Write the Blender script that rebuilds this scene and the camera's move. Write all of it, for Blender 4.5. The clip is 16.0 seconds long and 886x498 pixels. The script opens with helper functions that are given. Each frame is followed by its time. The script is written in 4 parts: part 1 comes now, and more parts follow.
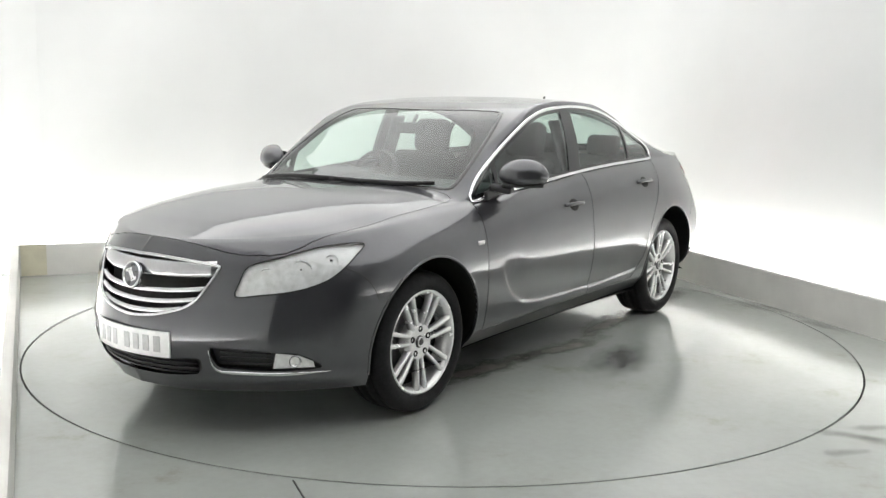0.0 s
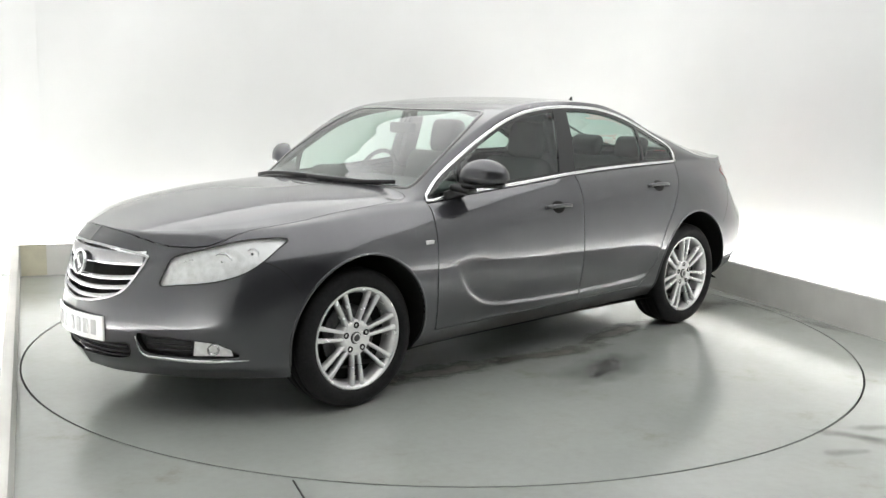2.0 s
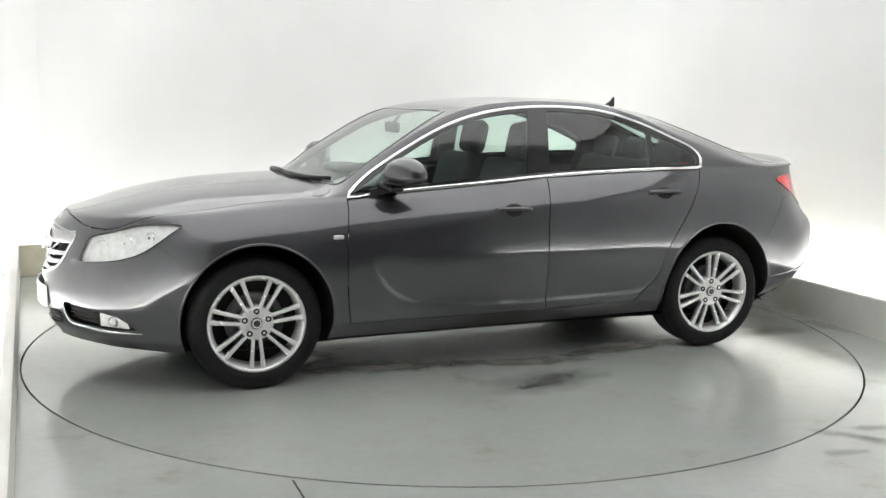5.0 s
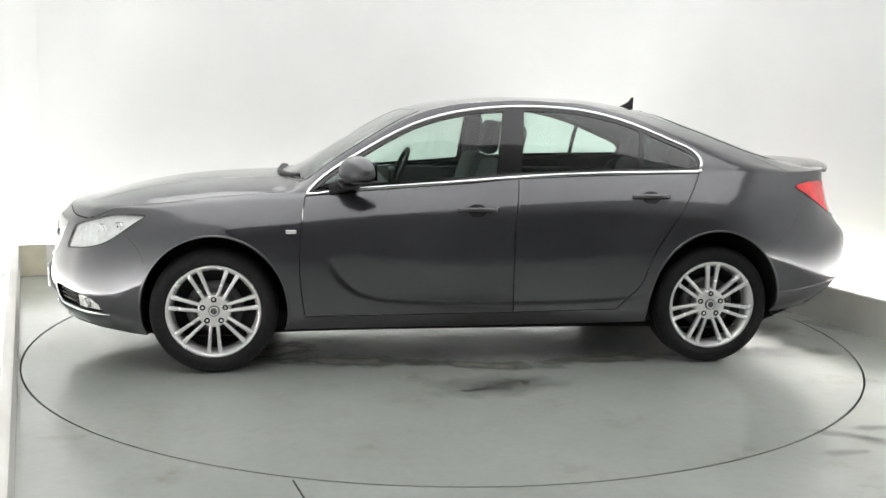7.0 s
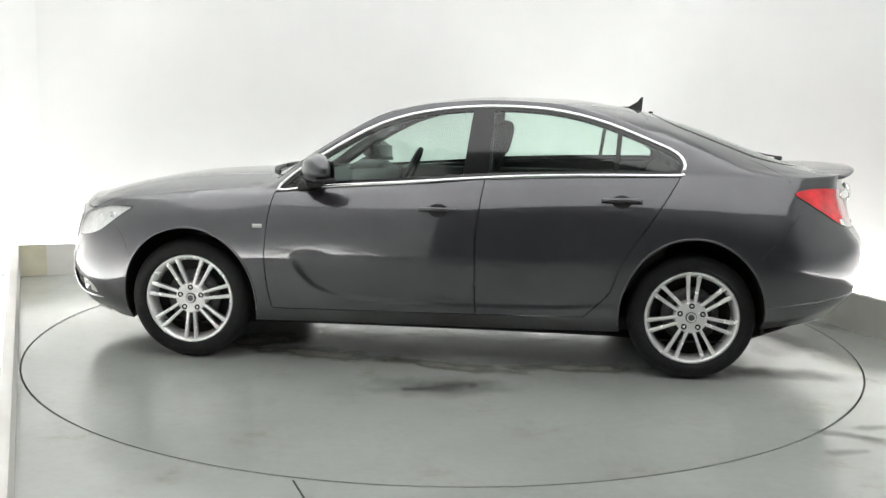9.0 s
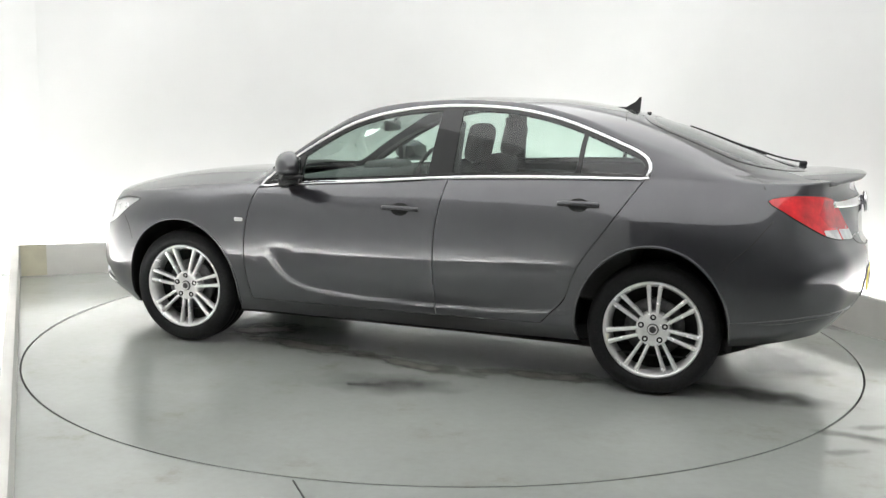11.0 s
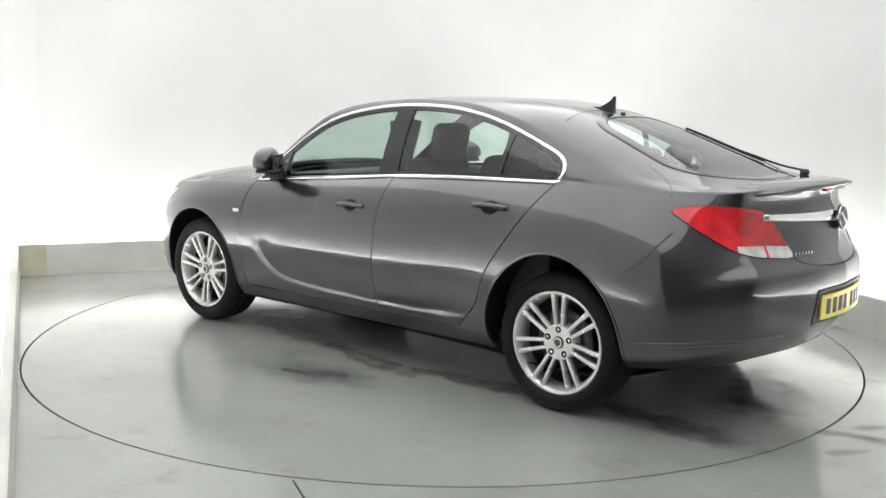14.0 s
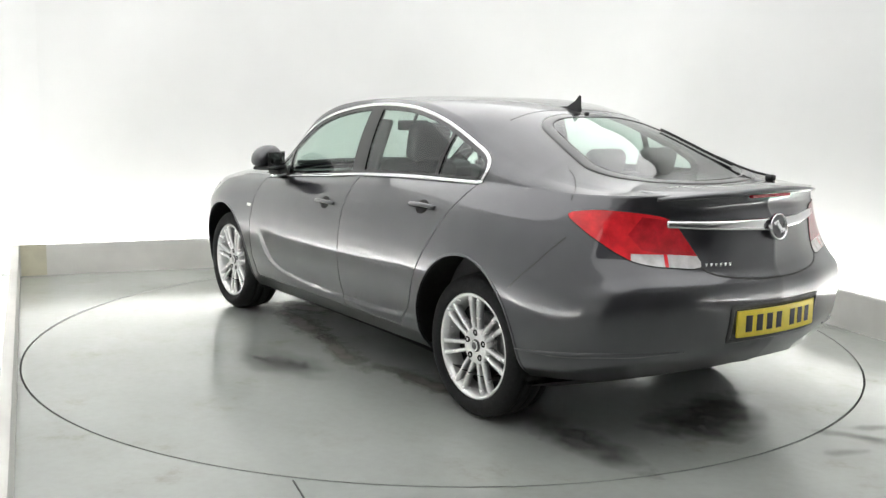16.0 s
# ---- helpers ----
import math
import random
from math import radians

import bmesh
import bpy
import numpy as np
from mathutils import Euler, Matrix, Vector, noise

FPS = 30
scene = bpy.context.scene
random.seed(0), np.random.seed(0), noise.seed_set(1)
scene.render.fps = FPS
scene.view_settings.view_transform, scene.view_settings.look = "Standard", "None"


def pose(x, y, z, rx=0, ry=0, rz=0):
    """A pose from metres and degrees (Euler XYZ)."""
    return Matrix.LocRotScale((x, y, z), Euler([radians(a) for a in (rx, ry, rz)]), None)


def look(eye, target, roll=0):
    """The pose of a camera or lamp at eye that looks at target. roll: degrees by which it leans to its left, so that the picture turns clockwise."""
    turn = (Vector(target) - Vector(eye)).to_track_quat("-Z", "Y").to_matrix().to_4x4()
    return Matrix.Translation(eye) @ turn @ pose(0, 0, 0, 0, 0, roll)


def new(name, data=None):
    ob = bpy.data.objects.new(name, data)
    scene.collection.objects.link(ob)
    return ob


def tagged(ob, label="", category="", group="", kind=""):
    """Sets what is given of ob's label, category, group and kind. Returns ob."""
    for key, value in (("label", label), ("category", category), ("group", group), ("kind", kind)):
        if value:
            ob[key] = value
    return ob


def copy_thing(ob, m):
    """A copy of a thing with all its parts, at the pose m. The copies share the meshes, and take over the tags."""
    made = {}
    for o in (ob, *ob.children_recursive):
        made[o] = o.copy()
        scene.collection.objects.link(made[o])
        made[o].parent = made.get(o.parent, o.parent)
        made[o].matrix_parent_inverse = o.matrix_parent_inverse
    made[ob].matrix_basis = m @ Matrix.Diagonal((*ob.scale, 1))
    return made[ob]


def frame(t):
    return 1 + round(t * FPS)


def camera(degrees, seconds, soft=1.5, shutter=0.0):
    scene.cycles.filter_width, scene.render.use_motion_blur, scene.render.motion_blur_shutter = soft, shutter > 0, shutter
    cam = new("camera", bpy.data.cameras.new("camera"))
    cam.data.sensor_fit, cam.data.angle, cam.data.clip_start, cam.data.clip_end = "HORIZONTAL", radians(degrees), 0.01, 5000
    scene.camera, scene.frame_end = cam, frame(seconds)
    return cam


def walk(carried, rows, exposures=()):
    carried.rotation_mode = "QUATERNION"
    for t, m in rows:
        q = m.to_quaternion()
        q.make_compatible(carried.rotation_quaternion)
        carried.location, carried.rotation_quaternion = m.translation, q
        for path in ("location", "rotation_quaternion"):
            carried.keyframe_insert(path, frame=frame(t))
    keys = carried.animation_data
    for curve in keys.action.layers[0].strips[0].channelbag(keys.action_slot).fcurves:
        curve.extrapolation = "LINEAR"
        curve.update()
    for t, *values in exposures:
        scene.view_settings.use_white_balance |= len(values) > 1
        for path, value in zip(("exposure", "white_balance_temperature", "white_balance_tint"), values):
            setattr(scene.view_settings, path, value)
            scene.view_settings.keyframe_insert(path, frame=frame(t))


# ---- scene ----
from mathutils.bvhtree import BVHTree

# The camera stands still; the car turns with the floor disc.
cam = camera(50.0, 16.0, soft=1.4)
EYE = Vector((-0.008, -5.88, 1.457))
PITCH = 0.1569
STILL = look(EYE, EYE + Vector((0, math.cos(PITCH), -math.sin(PITCH))), 0.95)
walk(cam, [(0.0, STILL), (16.0, STILL)])

# ---- world and light ----
world = bpy.data.worlds.new("studio_world")
world.use_nodes = True
world.node_tree.nodes["Background"].inputs[0].default_value = (.02, .02, .02, 1)
scene.world = world
scene.view_settings.exposure = 0.47
WALL_WASH, CEILING_FILL = 29.5, .80

# ---- materials ----


class Nodes:
    """A short way to build a node material."""

    def __init__(self, name):
        self.m = bpy.data.materials.new(name)
        self.m.use_nodes = True
        self.t = self.m.node_tree
        self.b = self.t.nodes["Principled BSDF"]

    def add(self, kind, **values):
        n = self.t.nodes.new(kind)
        for key, v in values.items():
            n.inputs[key.replace("_", " ")].default_value = v
        return n

    def link(self, a, b):
        self.t.links.new(a, b)

    def noise(self, scale, detail=4.0, rough=.55, space="Object"):
        n = self.add("ShaderNodeTexNoise", Scale=scale, Detail=detail, Roughness=rough)
        self.link(self.t.nodes.new("ShaderNodeTexCoord").outputs[space], n.inputs["Vector"])
        return n.outputs["Fac"]

    def ramp(self, fac, stops):
        r = self.t.nodes.new("ShaderNodeValToRGB")
        while len(r.color_ramp.elements) < len(stops):
            r.color_ramp.elements.new(.5)
        for e, (p, c) in zip(r.color_ramp.elements, stops):
            e.position, e.color = p, (*c, 1) if len(c) == 3 else (c[0], c[0], c[0], 1)
        self.link(fac, r.inputs[0])
        return r.outputs[0]

    def bump(self, fac, strength, distance):
        n = self.add("ShaderNodeBump", Strength=strength, Distance=distance)
        self.link(fac, n.inputs["Height"])
        self.link(n.outputs[0], self.b.inputs["Normal"])

    def set(self, **values):
        for key, v in values.items():
            self.b.inputs[key.replace("_", " ")].default_value = v
        return self


def plain(name, col, rough, metal=0.0, vary=.12, scale=40, bump=0.0, bump_scale=300, **more):
    """A surface of one colour with a little grain and uneven gloss."""
    n = Nodes(name)
    fac = n.noise(scale)
    lo, hi = [max(0, c * (1 - vary)) for c in col], [min(1, c * (1 + vary)) for c in col]
    n.link(n.ramp(fac, [(.3, lo), (.7, hi)]), n.b.inputs["Base Color"])
    n.link(n.ramp(n.noise(scale * .3), [(.3, (max(0, rough - .05),)), (.7, (min(1, rough + .05),))]), n.b.inputs["Roughness"])
    n.set(Metallic=metal, **more)
    if bump:
        n.bump(n.noise(bump_scale), bump, .002)
    return n.m


def paint_material():
    n = Nodes("grey_metallic_paint")
    n.link(n.ramp(n.noise(3.0, 3), [(.3, (.048, .0482, .056)), (.7, (.056, .0560, .064))]), n.b.inputs["Base Color"])
    n.set(Metallic=.66, Roughness=.30, Specular_IOR_Level=.4, Coat_Weight=1.0, Coat_Roughness=.02, Coat_IOR=1.82)
    return n.m


def glass_material(name, tint, rough=.0, floor=.06):
    """A thin tinted pane: clear straight through, with a mirror gloss that grows at a slant."""
    n = Nodes(name)
    n.t.nodes.remove(n.b)
    clear = n.add("ShaderNodeBsdfTransparent", Color=(*tint, 1))
    gloss = n.add("ShaderNodeBsdfGlossy", Color=(1, 1, 1, 1), Roughness=rough)
    face = n.add("ShaderNodeLayerWeight", Blend=.5)
    power = n.t.nodes.new("ShaderNodeMath")
    power.operation = "POWER"
    power.inputs[1].default_value = 4.0
    n.link(face.outputs["Facing"], power.inputs[0])
    fres = n.t.nodes.new("ShaderNodeMath")
    fres.operation = "MULTIPLY_ADD"
    fres.inputs[1].default_value, fres.inputs[2].default_value = .85, floor
    n.link(power.outputs[0], fres.inputs[0])
    mix = n.t.nodes.new("ShaderNodeMixShader")
    n.link(fres.outputs[0], mix.inputs[0])
    n.link(clear.outputs[0], mix.inputs[1])
    n.link(gloss.outputs[0], mix.inputs[2])
    n.link(mix.outputs[0], n.t.nodes["Material Output"].inputs[0])
    return n.m


def glow_material(name, col, strength):
    n = Nodes(name)
    n.set(Base_Color=(.8, .8, .8, 1), Emission_Color=(*col, 1), Emission_Strength=strength)
    return n.m


def floor_material(name, seed):
    """Sealed pale grey-green screed: faint clouds, a fine grain, sparse brownish grime."""
    n = Nodes(name)
    co = n.t.nodes.new("ShaderNodeTexCoord").outputs["Object"]

    def cloud(scale, detail, rough):
        t = n.add("ShaderNodeTexNoise", Scale=scale, Detail=detail, Roughness=rough)
        n.link(co, t.inputs["Vector"])
        return t.outputs["Fac"]

    def times(a, b):
        mix = n.add("ShaderNodeMix")
        mix.data_type = "RGBA"
        mix.blend_type = "MULTIPLY"
        mix.inputs[0].default_value = 1.0
        n.link(a, mix.inputs[6])
        n.link(b, mix.inputs[7])
        return mix.outputs[2]
    big = cloud(.8 + seed * .1, 3, .5)
    col = n.ramp(big, [(.30, (.382, .401, .380)), (.55, (.422, .443, .420)), (.75, (.458, .479, .454))])
    col = times(col, n.ramp(cloud(22, 5, .6), [(.25, (.95, .95, .945)), (.6, (1, 1, 1))]))
    col = times(col, n.ramp(cloud(2.1 + seed * .2, 8, .68), [(.30, (.80, .775, .72)), (.40, (.96, .955, .94)), (.50, (1, 1, 1))]))
    n.link(col, n.b.inputs["Base Color"])
    n.link(n.ramp(big, [(.3, (.15,)), (.75, (.24,))]), n.b.inputs["Roughness"])
    n.bump(n.noise(5, 3), .035, .01)
    n.set(Specular_IOR_Level=.5, Coat_Weight=.6, Coat_Roughness=.12, Coat_IOR=1.6)
    return n.m


def floor_mark_material(name, col, rough, scale, ragged, strength=1.0, seed=0.0, rim=(.25, .85)):
    """A floor mark, real stain or painted shade, that thins out to nothing at its ragged rim."""
    n = Nodes(name)
    n.link(n.ramp(n.noise(scale * 2.3, 5), [(.3, [c * .75 for c in col]), (.7, [c * 1.3 for c in col])]), n.b.inputs["Base Color"])
    n.set(Roughness=rough, Specular_IOR_Level=.5)
    co = n.t.nodes.new("ShaderNodeTexCoord")
    mid = n.t.nodes.new("ShaderNodeVectorMath")
    mid.operation = "MULTIPLY_ADD"
    mid.inputs[1].default_value, mid.inputs[2].default_value = (2, 2, 0), (-1, -1, 0)
    n.link(co.outputs["Generated"], mid.inputs[0])
    far = n.t.nodes.new("ShaderNodeVectorMath")
    far.operation = "LENGTH"
    n.link(mid.outputs[0], far.inputs[0])
    grain = n.add("ShaderNodeTexNoise", Scale=scale, Detail=6, Roughness=.62)
    shift = n.t.nodes.new("ShaderNodeVectorMath")
    shift.inputs[1].default_value = (seed, seed * .7, 0)
    n.link(co.outputs["Object"], shift.inputs[0])
    n.link(shift.outputs[0], grain.inputs["Vector"])
    even = n.t.nodes.new("ShaderNodeMath")
    even.operation = "SUBTRACT"
    even.inputs[1].default_value = .5
    n.link(grain.outputs["Fac"], even.inputs[0])
    rag = n.t.nodes.new("ShaderNodeMath")
    rag.operation = "MULTIPLY_ADD"
    rag.inputs[1].default_value = ragged
    n.link(even.outputs[0], rag.inputs[0])
    n.link(far.outputs["Value"], rag.inputs[2])
    fade = n.ramp(rag.outputs[0], [(rim[0], (strength,)), (rim[1], (0,))])
    clear = n.t.nodes.new("ShaderNodeBsdfTransparent")
    mix = n.t.nodes.new("ShaderNodeMixShader")
    n.link(fade, mix.inputs[0])
    n.link(clear.outputs[0], mix.inputs[1])
    n.link(n.b.outputs[0], mix.inputs[2])
    n.link(mix.outputs[0], n.t.nodes["Material Output"].inputs[0])
    return n.m


PAINT = paint_material()
GLASS = glass_material("green_tinted_glass", (.755, .875, .82), 0, .08)
SCREEN = glass_material("windscreen_glass", (.775, .88, .83), 0, .08)
LENS = glass_material("clear_lamp_lens", (.93, .94, .94), .02)
SATIN = plain("satin_chrome", (.56, .56, .57), .17, 1.0, .05, 60)
CHROME = plain("chrome", (.86, .86, .87), .09, 1.0, .03, 60)
ALLOY = plain("silver_alloy", (.90, .90, .895), .24, .50, .05, 80, Coat_Weight=.4, Coat_Roughness=.1)
DARK_ALLOY = plain("brake_steel", (.11, .11, .112), .45, .7, .25, 60)
TYRE = plain("tyre_rubber", (.010, .010, .0105), .72, 0, .3, 90, .3, 160, Specular_IOR_Level=.3)
RUBBER = plain("black_rubber", (.012, .012, .012), .55, 0, .2, 90)
TRIM = plain("black_plastic", (.016, .016, .017), .38, 0, .25, 120, .2, 700)
GLOSS_BLACK = plain("gloss_black_trim", (.012, .012, .013), .12, 0, .15, 50, Coat_Weight=.6)
LINER = plain("arch_liner_felt", (.013, .013, .013), .9, 0, .3, 120)
CLOTH = plain("charcoal_seat_cloth", (.085, .085, .088), .9, 0, .25, 160, .5, 900)
DASH = plain("grey_dashboard_plastic", (.055, .055, .058), .6, 0, .2, 120, .3, 900)
REFLECTOR = plain("lamp_reflector", (.88, .88, .87), .2, .2, .16, 30, .9, 60)
BADGE_GREY = plain("dark_badge_face", (.16, .16, .165), .3, .5, .2, 60)
BULB = plain("lamp_bulb_glass", (.10, .10, .105), .08, .3, .2, 40)
RED_LENS = plain("red_lamp_lens", (.76, .018, .028), .10, 0, .25, 16, Coat_Weight=1.0, Coat_Roughness=.03)
DEEP_RED = plain("dark_red_lamp_lens", (.56, .011, .022), .12, 0, .3, 22, Coat_Weight=1.0, Coat_Roughness=.03)
WHITE_LENS = plain("white_lamp_lens", (.72, .70, .70), .16, .2, .2, 26, Coat_Weight=1.0)
WHITE_PLATE = plain("white_plate", (.78, .78, .78), .3, 0, .04, 40)
YELLOW_PLATE = plain("yellow_plate", (.80, .64, .04), .32, 0, .05, 40)
BLACK_INK = plain("black_ink", (.02, .02, .02), .45)
GREY_INK = plain("grey_ink", (.42, .42, .43), .45)
WALL_WHITE = plain("white_wall_paint", (.765, .77, .76), .75, 0, .02, 1.3)
DADO_WHITE = plain("scuffed_white_board", (.70, .69, .655), .55, 0, .07, 3.5, .1, 60)
DARK_WALL = plain("grey_studio_wall", (.58, .58, .58), .8, 0, .1, 2)
CREAM = plain("yellowed_board", (.60, .57, .44), .6, 0, .12, 6)
SEAM = plain("dark_joint", (.02, .021, .02), .6)
FLOOR_A, FLOOR_B = floor_material("turntable_screed", 0), floor_material("floor_screed", 3)
STAIN = floor_mark_material("dark_oil_stain", (.035, .035, .033), .22, 18, 2.8, 1.0, 0.0, (.38, .68))
HALO = floor_mark_material("faint_oil_film", (.22, .225, .215), .2, 7, 1.1, .6, 3.0)
# Dark, smooth patch with a ragged rim.
DARK_PATCH = floor_mark_material("dark_floor_patch", (.17, .172, .165), .12, 5, 1.5, .8, 1.3)
# Brown grime that also carries the shade under the car in its colour.
SHADE_GRIME = floor_mark_material("brown_grime_shade", (.17, .16, .135), .28, 6, 1.9, .75, 5.1)
SCUFF = floor_mark_material("tyre_scuff", (.20, .195, .18), .3, 11, 2.1, .38, 2.2)
GLOW_WASH = glow_material("wall_washer_tube", (1, 1, .998), WALL_WASH)
GLOW_FILL = glow_material("added_fill_glow", (1, 1, .995), CEILING_FILL)

# ---- numbers of the car, in its own space: x to the tail from the front axle, y to its right, z up ----
WHEELBASE = 2.737


def spline(xs, ys, x):
    """Monotone cubic interpolation through the knots."""
    xs, ys, x = np.asarray(xs, float), np.asarray(ys, float), np.asarray(x, float)
    h = np.diff(xs)
    s = np.diff(ys) / h
    m = np.empty(len(xs))
    m[0], m[-1] = s[0], s[-1]
    for i in range(1, len(xs) - 1):
        m[i] = 0 if s[i - 1] * s[i] <= 0 else 3 * (h[i - 1] + h[i]) / ((2 * h[i] + h[i - 1]) / s[i - 1] + (h[i] + 2 * h[i - 1]) / s[i])
    i = np.clip(np.searchsorted(xs, x) - 1, 0, len(xs) - 2)
    t = (x - xs[i]) / h[i]
    t = np.clip(t, 0, 1)
    return ys[i] * (1 + 2 * t) * (1 - t) ** 2 + h[i] * m[i] * t * (1 - t) ** 2 + ys[i + 1] * t * t * (3 - 2 * t) + h[i] * m[i + 1] * t * t * (t - 1)


def smooth_curve(knots, n):
    """n points, evenly spaced, on a Catmull-Rom curve through the knots."""
    k = np.asarray(knots, float)
    k = np.vstack([2 * k[0] - k[1], k, 2 * k[-1] - k[-2]])
    out = []
    for i in range(1, len(k) - 2):
        t = np.linspace(0, 1, 40, endpoint=False)[:, None]
        a, b, c, d = k[i - 1], k[i], k[i + 1], k[i + 2]
        out.append(0.5 * (2 * b + (c - a) * t + (2 * a - 5 * b + 4 * c - d) * t ** 2 + (3 * b - a - 3 * c + d) * t ** 3))
    p = np.vstack(out + [k[-2:-1]])
    s = np.concatenate([[0], np.cumsum(np.linalg.norm(np.diff(p, axis=0), axis=1))])
    q = np.linspace(0, s[-1], n)
    return np.stack([np.interp(q, s, p[:, j]) for j in range(p.shape[1])], 1)


# Plan outline of the body at its widest level (half), nose to tail.
OUTLINE = [(-1.0, 0), (-.975, .20), (-.905, .37), (-.803, .53), (-.69, .665), (-.50, .80), (-.25, .885), (0, .915), (.45, .905), (1.2, .90),
           (1.9, .905), (2.4, .915), (2.75, .92), (3.05, .91), (3.29, .87), (3.46, .795), (3.595, .68), (3.67, .51), (3.735, .28), (3.762, 0)]
# Upright profiles at stations along the outline: (inset, height) from the belt or bonnet edge down to the lower lip.
PROFILES = [
    ((-1.0, 0), [(.14, .845), (.115, .82), (.07, .765), (.045, .68), (.03, .58), (.01, .50), (0, .42), (.02, .30), (.06, .21)]),
    ((-.90, .40), [(.15, .852), (.12, .832), (.075, .77), (.05, .69), (.03, .60), (.006, .50), (0, .42), (.028, .29), (.09, .205)]),
    ((-.62, .72), [(.14, .872), (.11, .85), (.07, .78), (.035, .70), (.012, .62), (0, .50), (.002, .40), (.034, .28), (.115, .20)]),
    ((-.30, .87), [(.18, .895), (.125, .875), (.06, .81), (.02, .74), (.002, .64), (0, .52), (.012, .39), (.025, .28), (.06, .205)]),
    ((.05, .915), [(.20, .932), (.13, .90), (.055, .83), (.018, .75), (0, .66), (0, .55), (.012, .40), (.02, .30), (.05, .225)]),
    ((.48, .905), [(.155, .955), (.095, .915), (.045, .84), (.014, .74), (0, .61), (.010, .46), (.040, .335), (.066, .29), (.120, .222)]),
    ((1.06, .90), [(.137, .997), (.083, .945), (.036, .86), (.012, .75), (0, .60), (.010, .45), (.042, .330), (.070, .29), (.126, .222)]),
    ((1.67, .90), [(.137, 1.045), (.083, .985), (.036, .89), (.012, .77), (0, .61), (.010, .45), (.042, .335), (.070, .292), (.126, .225)]),
    ((2.28, .91), [(.150, 1.071), (.095, 1.015), (.045, .925), (.014, .80), (0, .64), (.008, .47), (.038, .345), (.064, .30), (.116, .236)]),
    ((2.74, .92), [(.175, 1.083), (.12, 1.025), (.062, .94), (.022, .83), (0, .69), (0, .56), (.014, .42), (.022, .33), (.055, .255)]),
    ((3.25, .86), [(.19, 1.075), (.15, 1.02), (.10, .93), (.05, .82), (.016, .71), (0, .60), (.008, .46), (.042, .36), (.115, .295)]),
    ((3.63, .65), [(.15, 1.085), (.145, 1.02), (.13, .95), (.10, .86), (.055, .785), (.004, .71), (0, .58), (.030, .45), (.115, .345)]),
    ((3.768, 0), [(.075, 1.098), (.10, 1.04), (.060, .96), (.05, .86), (.04, .785), (.005, .725), (0, .62), (.028, .48), (.105, .375)])]
# Height of the body over its centre line.
CROWN = [(-.862, .845), (-.80, .858), (-.725, .876), (-.62, .905), (-.51, .932), (-.37, .960), (-.2, .984), (0, 1.0), (.2, 1.01), (.36, 1.018), (.45, 1.055), (.6, 1.14), (.8, 1.253),
         (1.02, 1.37), (1.2, 1.426), (1.36, 1.451), (1.7, 1.475), (2.05, 1.468), (2.4, 1.424), (2.75, 1.332), (3.1, 1.205), (3.35, 1.12), (3.55, 1.092), (3.693, 1.098)]
# Cantrail: x, half width, height, share of the glasshouse in the section.
RAIL = [(-1.1, .6, .9, 0), (.30, .73, .93, 0), (.45, .735, .995, .9), (.6, .726, 1.100, 1), (.75, .714, 1.196, 1), (.9, .699, 1.286, 1), (1.05, .681, 1.360, 1), (1.2, .661, 1.408, 1), (1.36, .637, 1.434, 1),
        (1.66, .63, 1.452, 1), (1.97, .627, 1.440, 1), (2.28, .628, 1.372, 1), (2.56, .635, 1.265, 1), (2.8, .645, 1.188, 1), (3.1, .665, 1.108, .7), (3.4, .66, 1.07, 0), (3.9, .66, 1.07, 0)]
N_STATION, N_BAND, N_SIDE, N_TOP = 390, 76, 12, 26


# Crease that runs down behind the front wheel and along the foot of the doors.
BLADE = [(.545, .71), (.58, .62), (.63, .53), (.70, .455), (.80, .405), (.95, .378), (1.3, .362), (1.85, .36), (2.25, .385), (2.4, .40)]


BLADE_LINE = smooth_curve(BLADE, 160)


def blade_depth(x, z):
    """How far the door skin lies in behind the crease, by the distance from it."""
    if x < .5 or x > 2.42 or z > .76 or z < .33:
        return 0.0
    gap = BLADE_LINE - np.array((x, z))
    i = int(np.argmin((gap ** 2).sum(1)))
    j, k = max(i - 1, 0), min(i + 1, len(BLADE_LINE) - 1)
    way = BLADE_LINE[k] - BLADE_LINE[j]
    d = float((way[0] * -gap[i, 1] - way[1] * -gap[i, 0]) / np.hypot(*way))
    if d <= 0:
        return 0.0

    def ease(t):
        t = min(1.0, max(0.0, t))
        return t * t * (3 - 2 * t)
    run = ease((i - 4) / 14) * ease((2.42 - x) / .3)
    return .0115 * ease(d / .012) * (1 - ease((d - .012) / .26)) * run


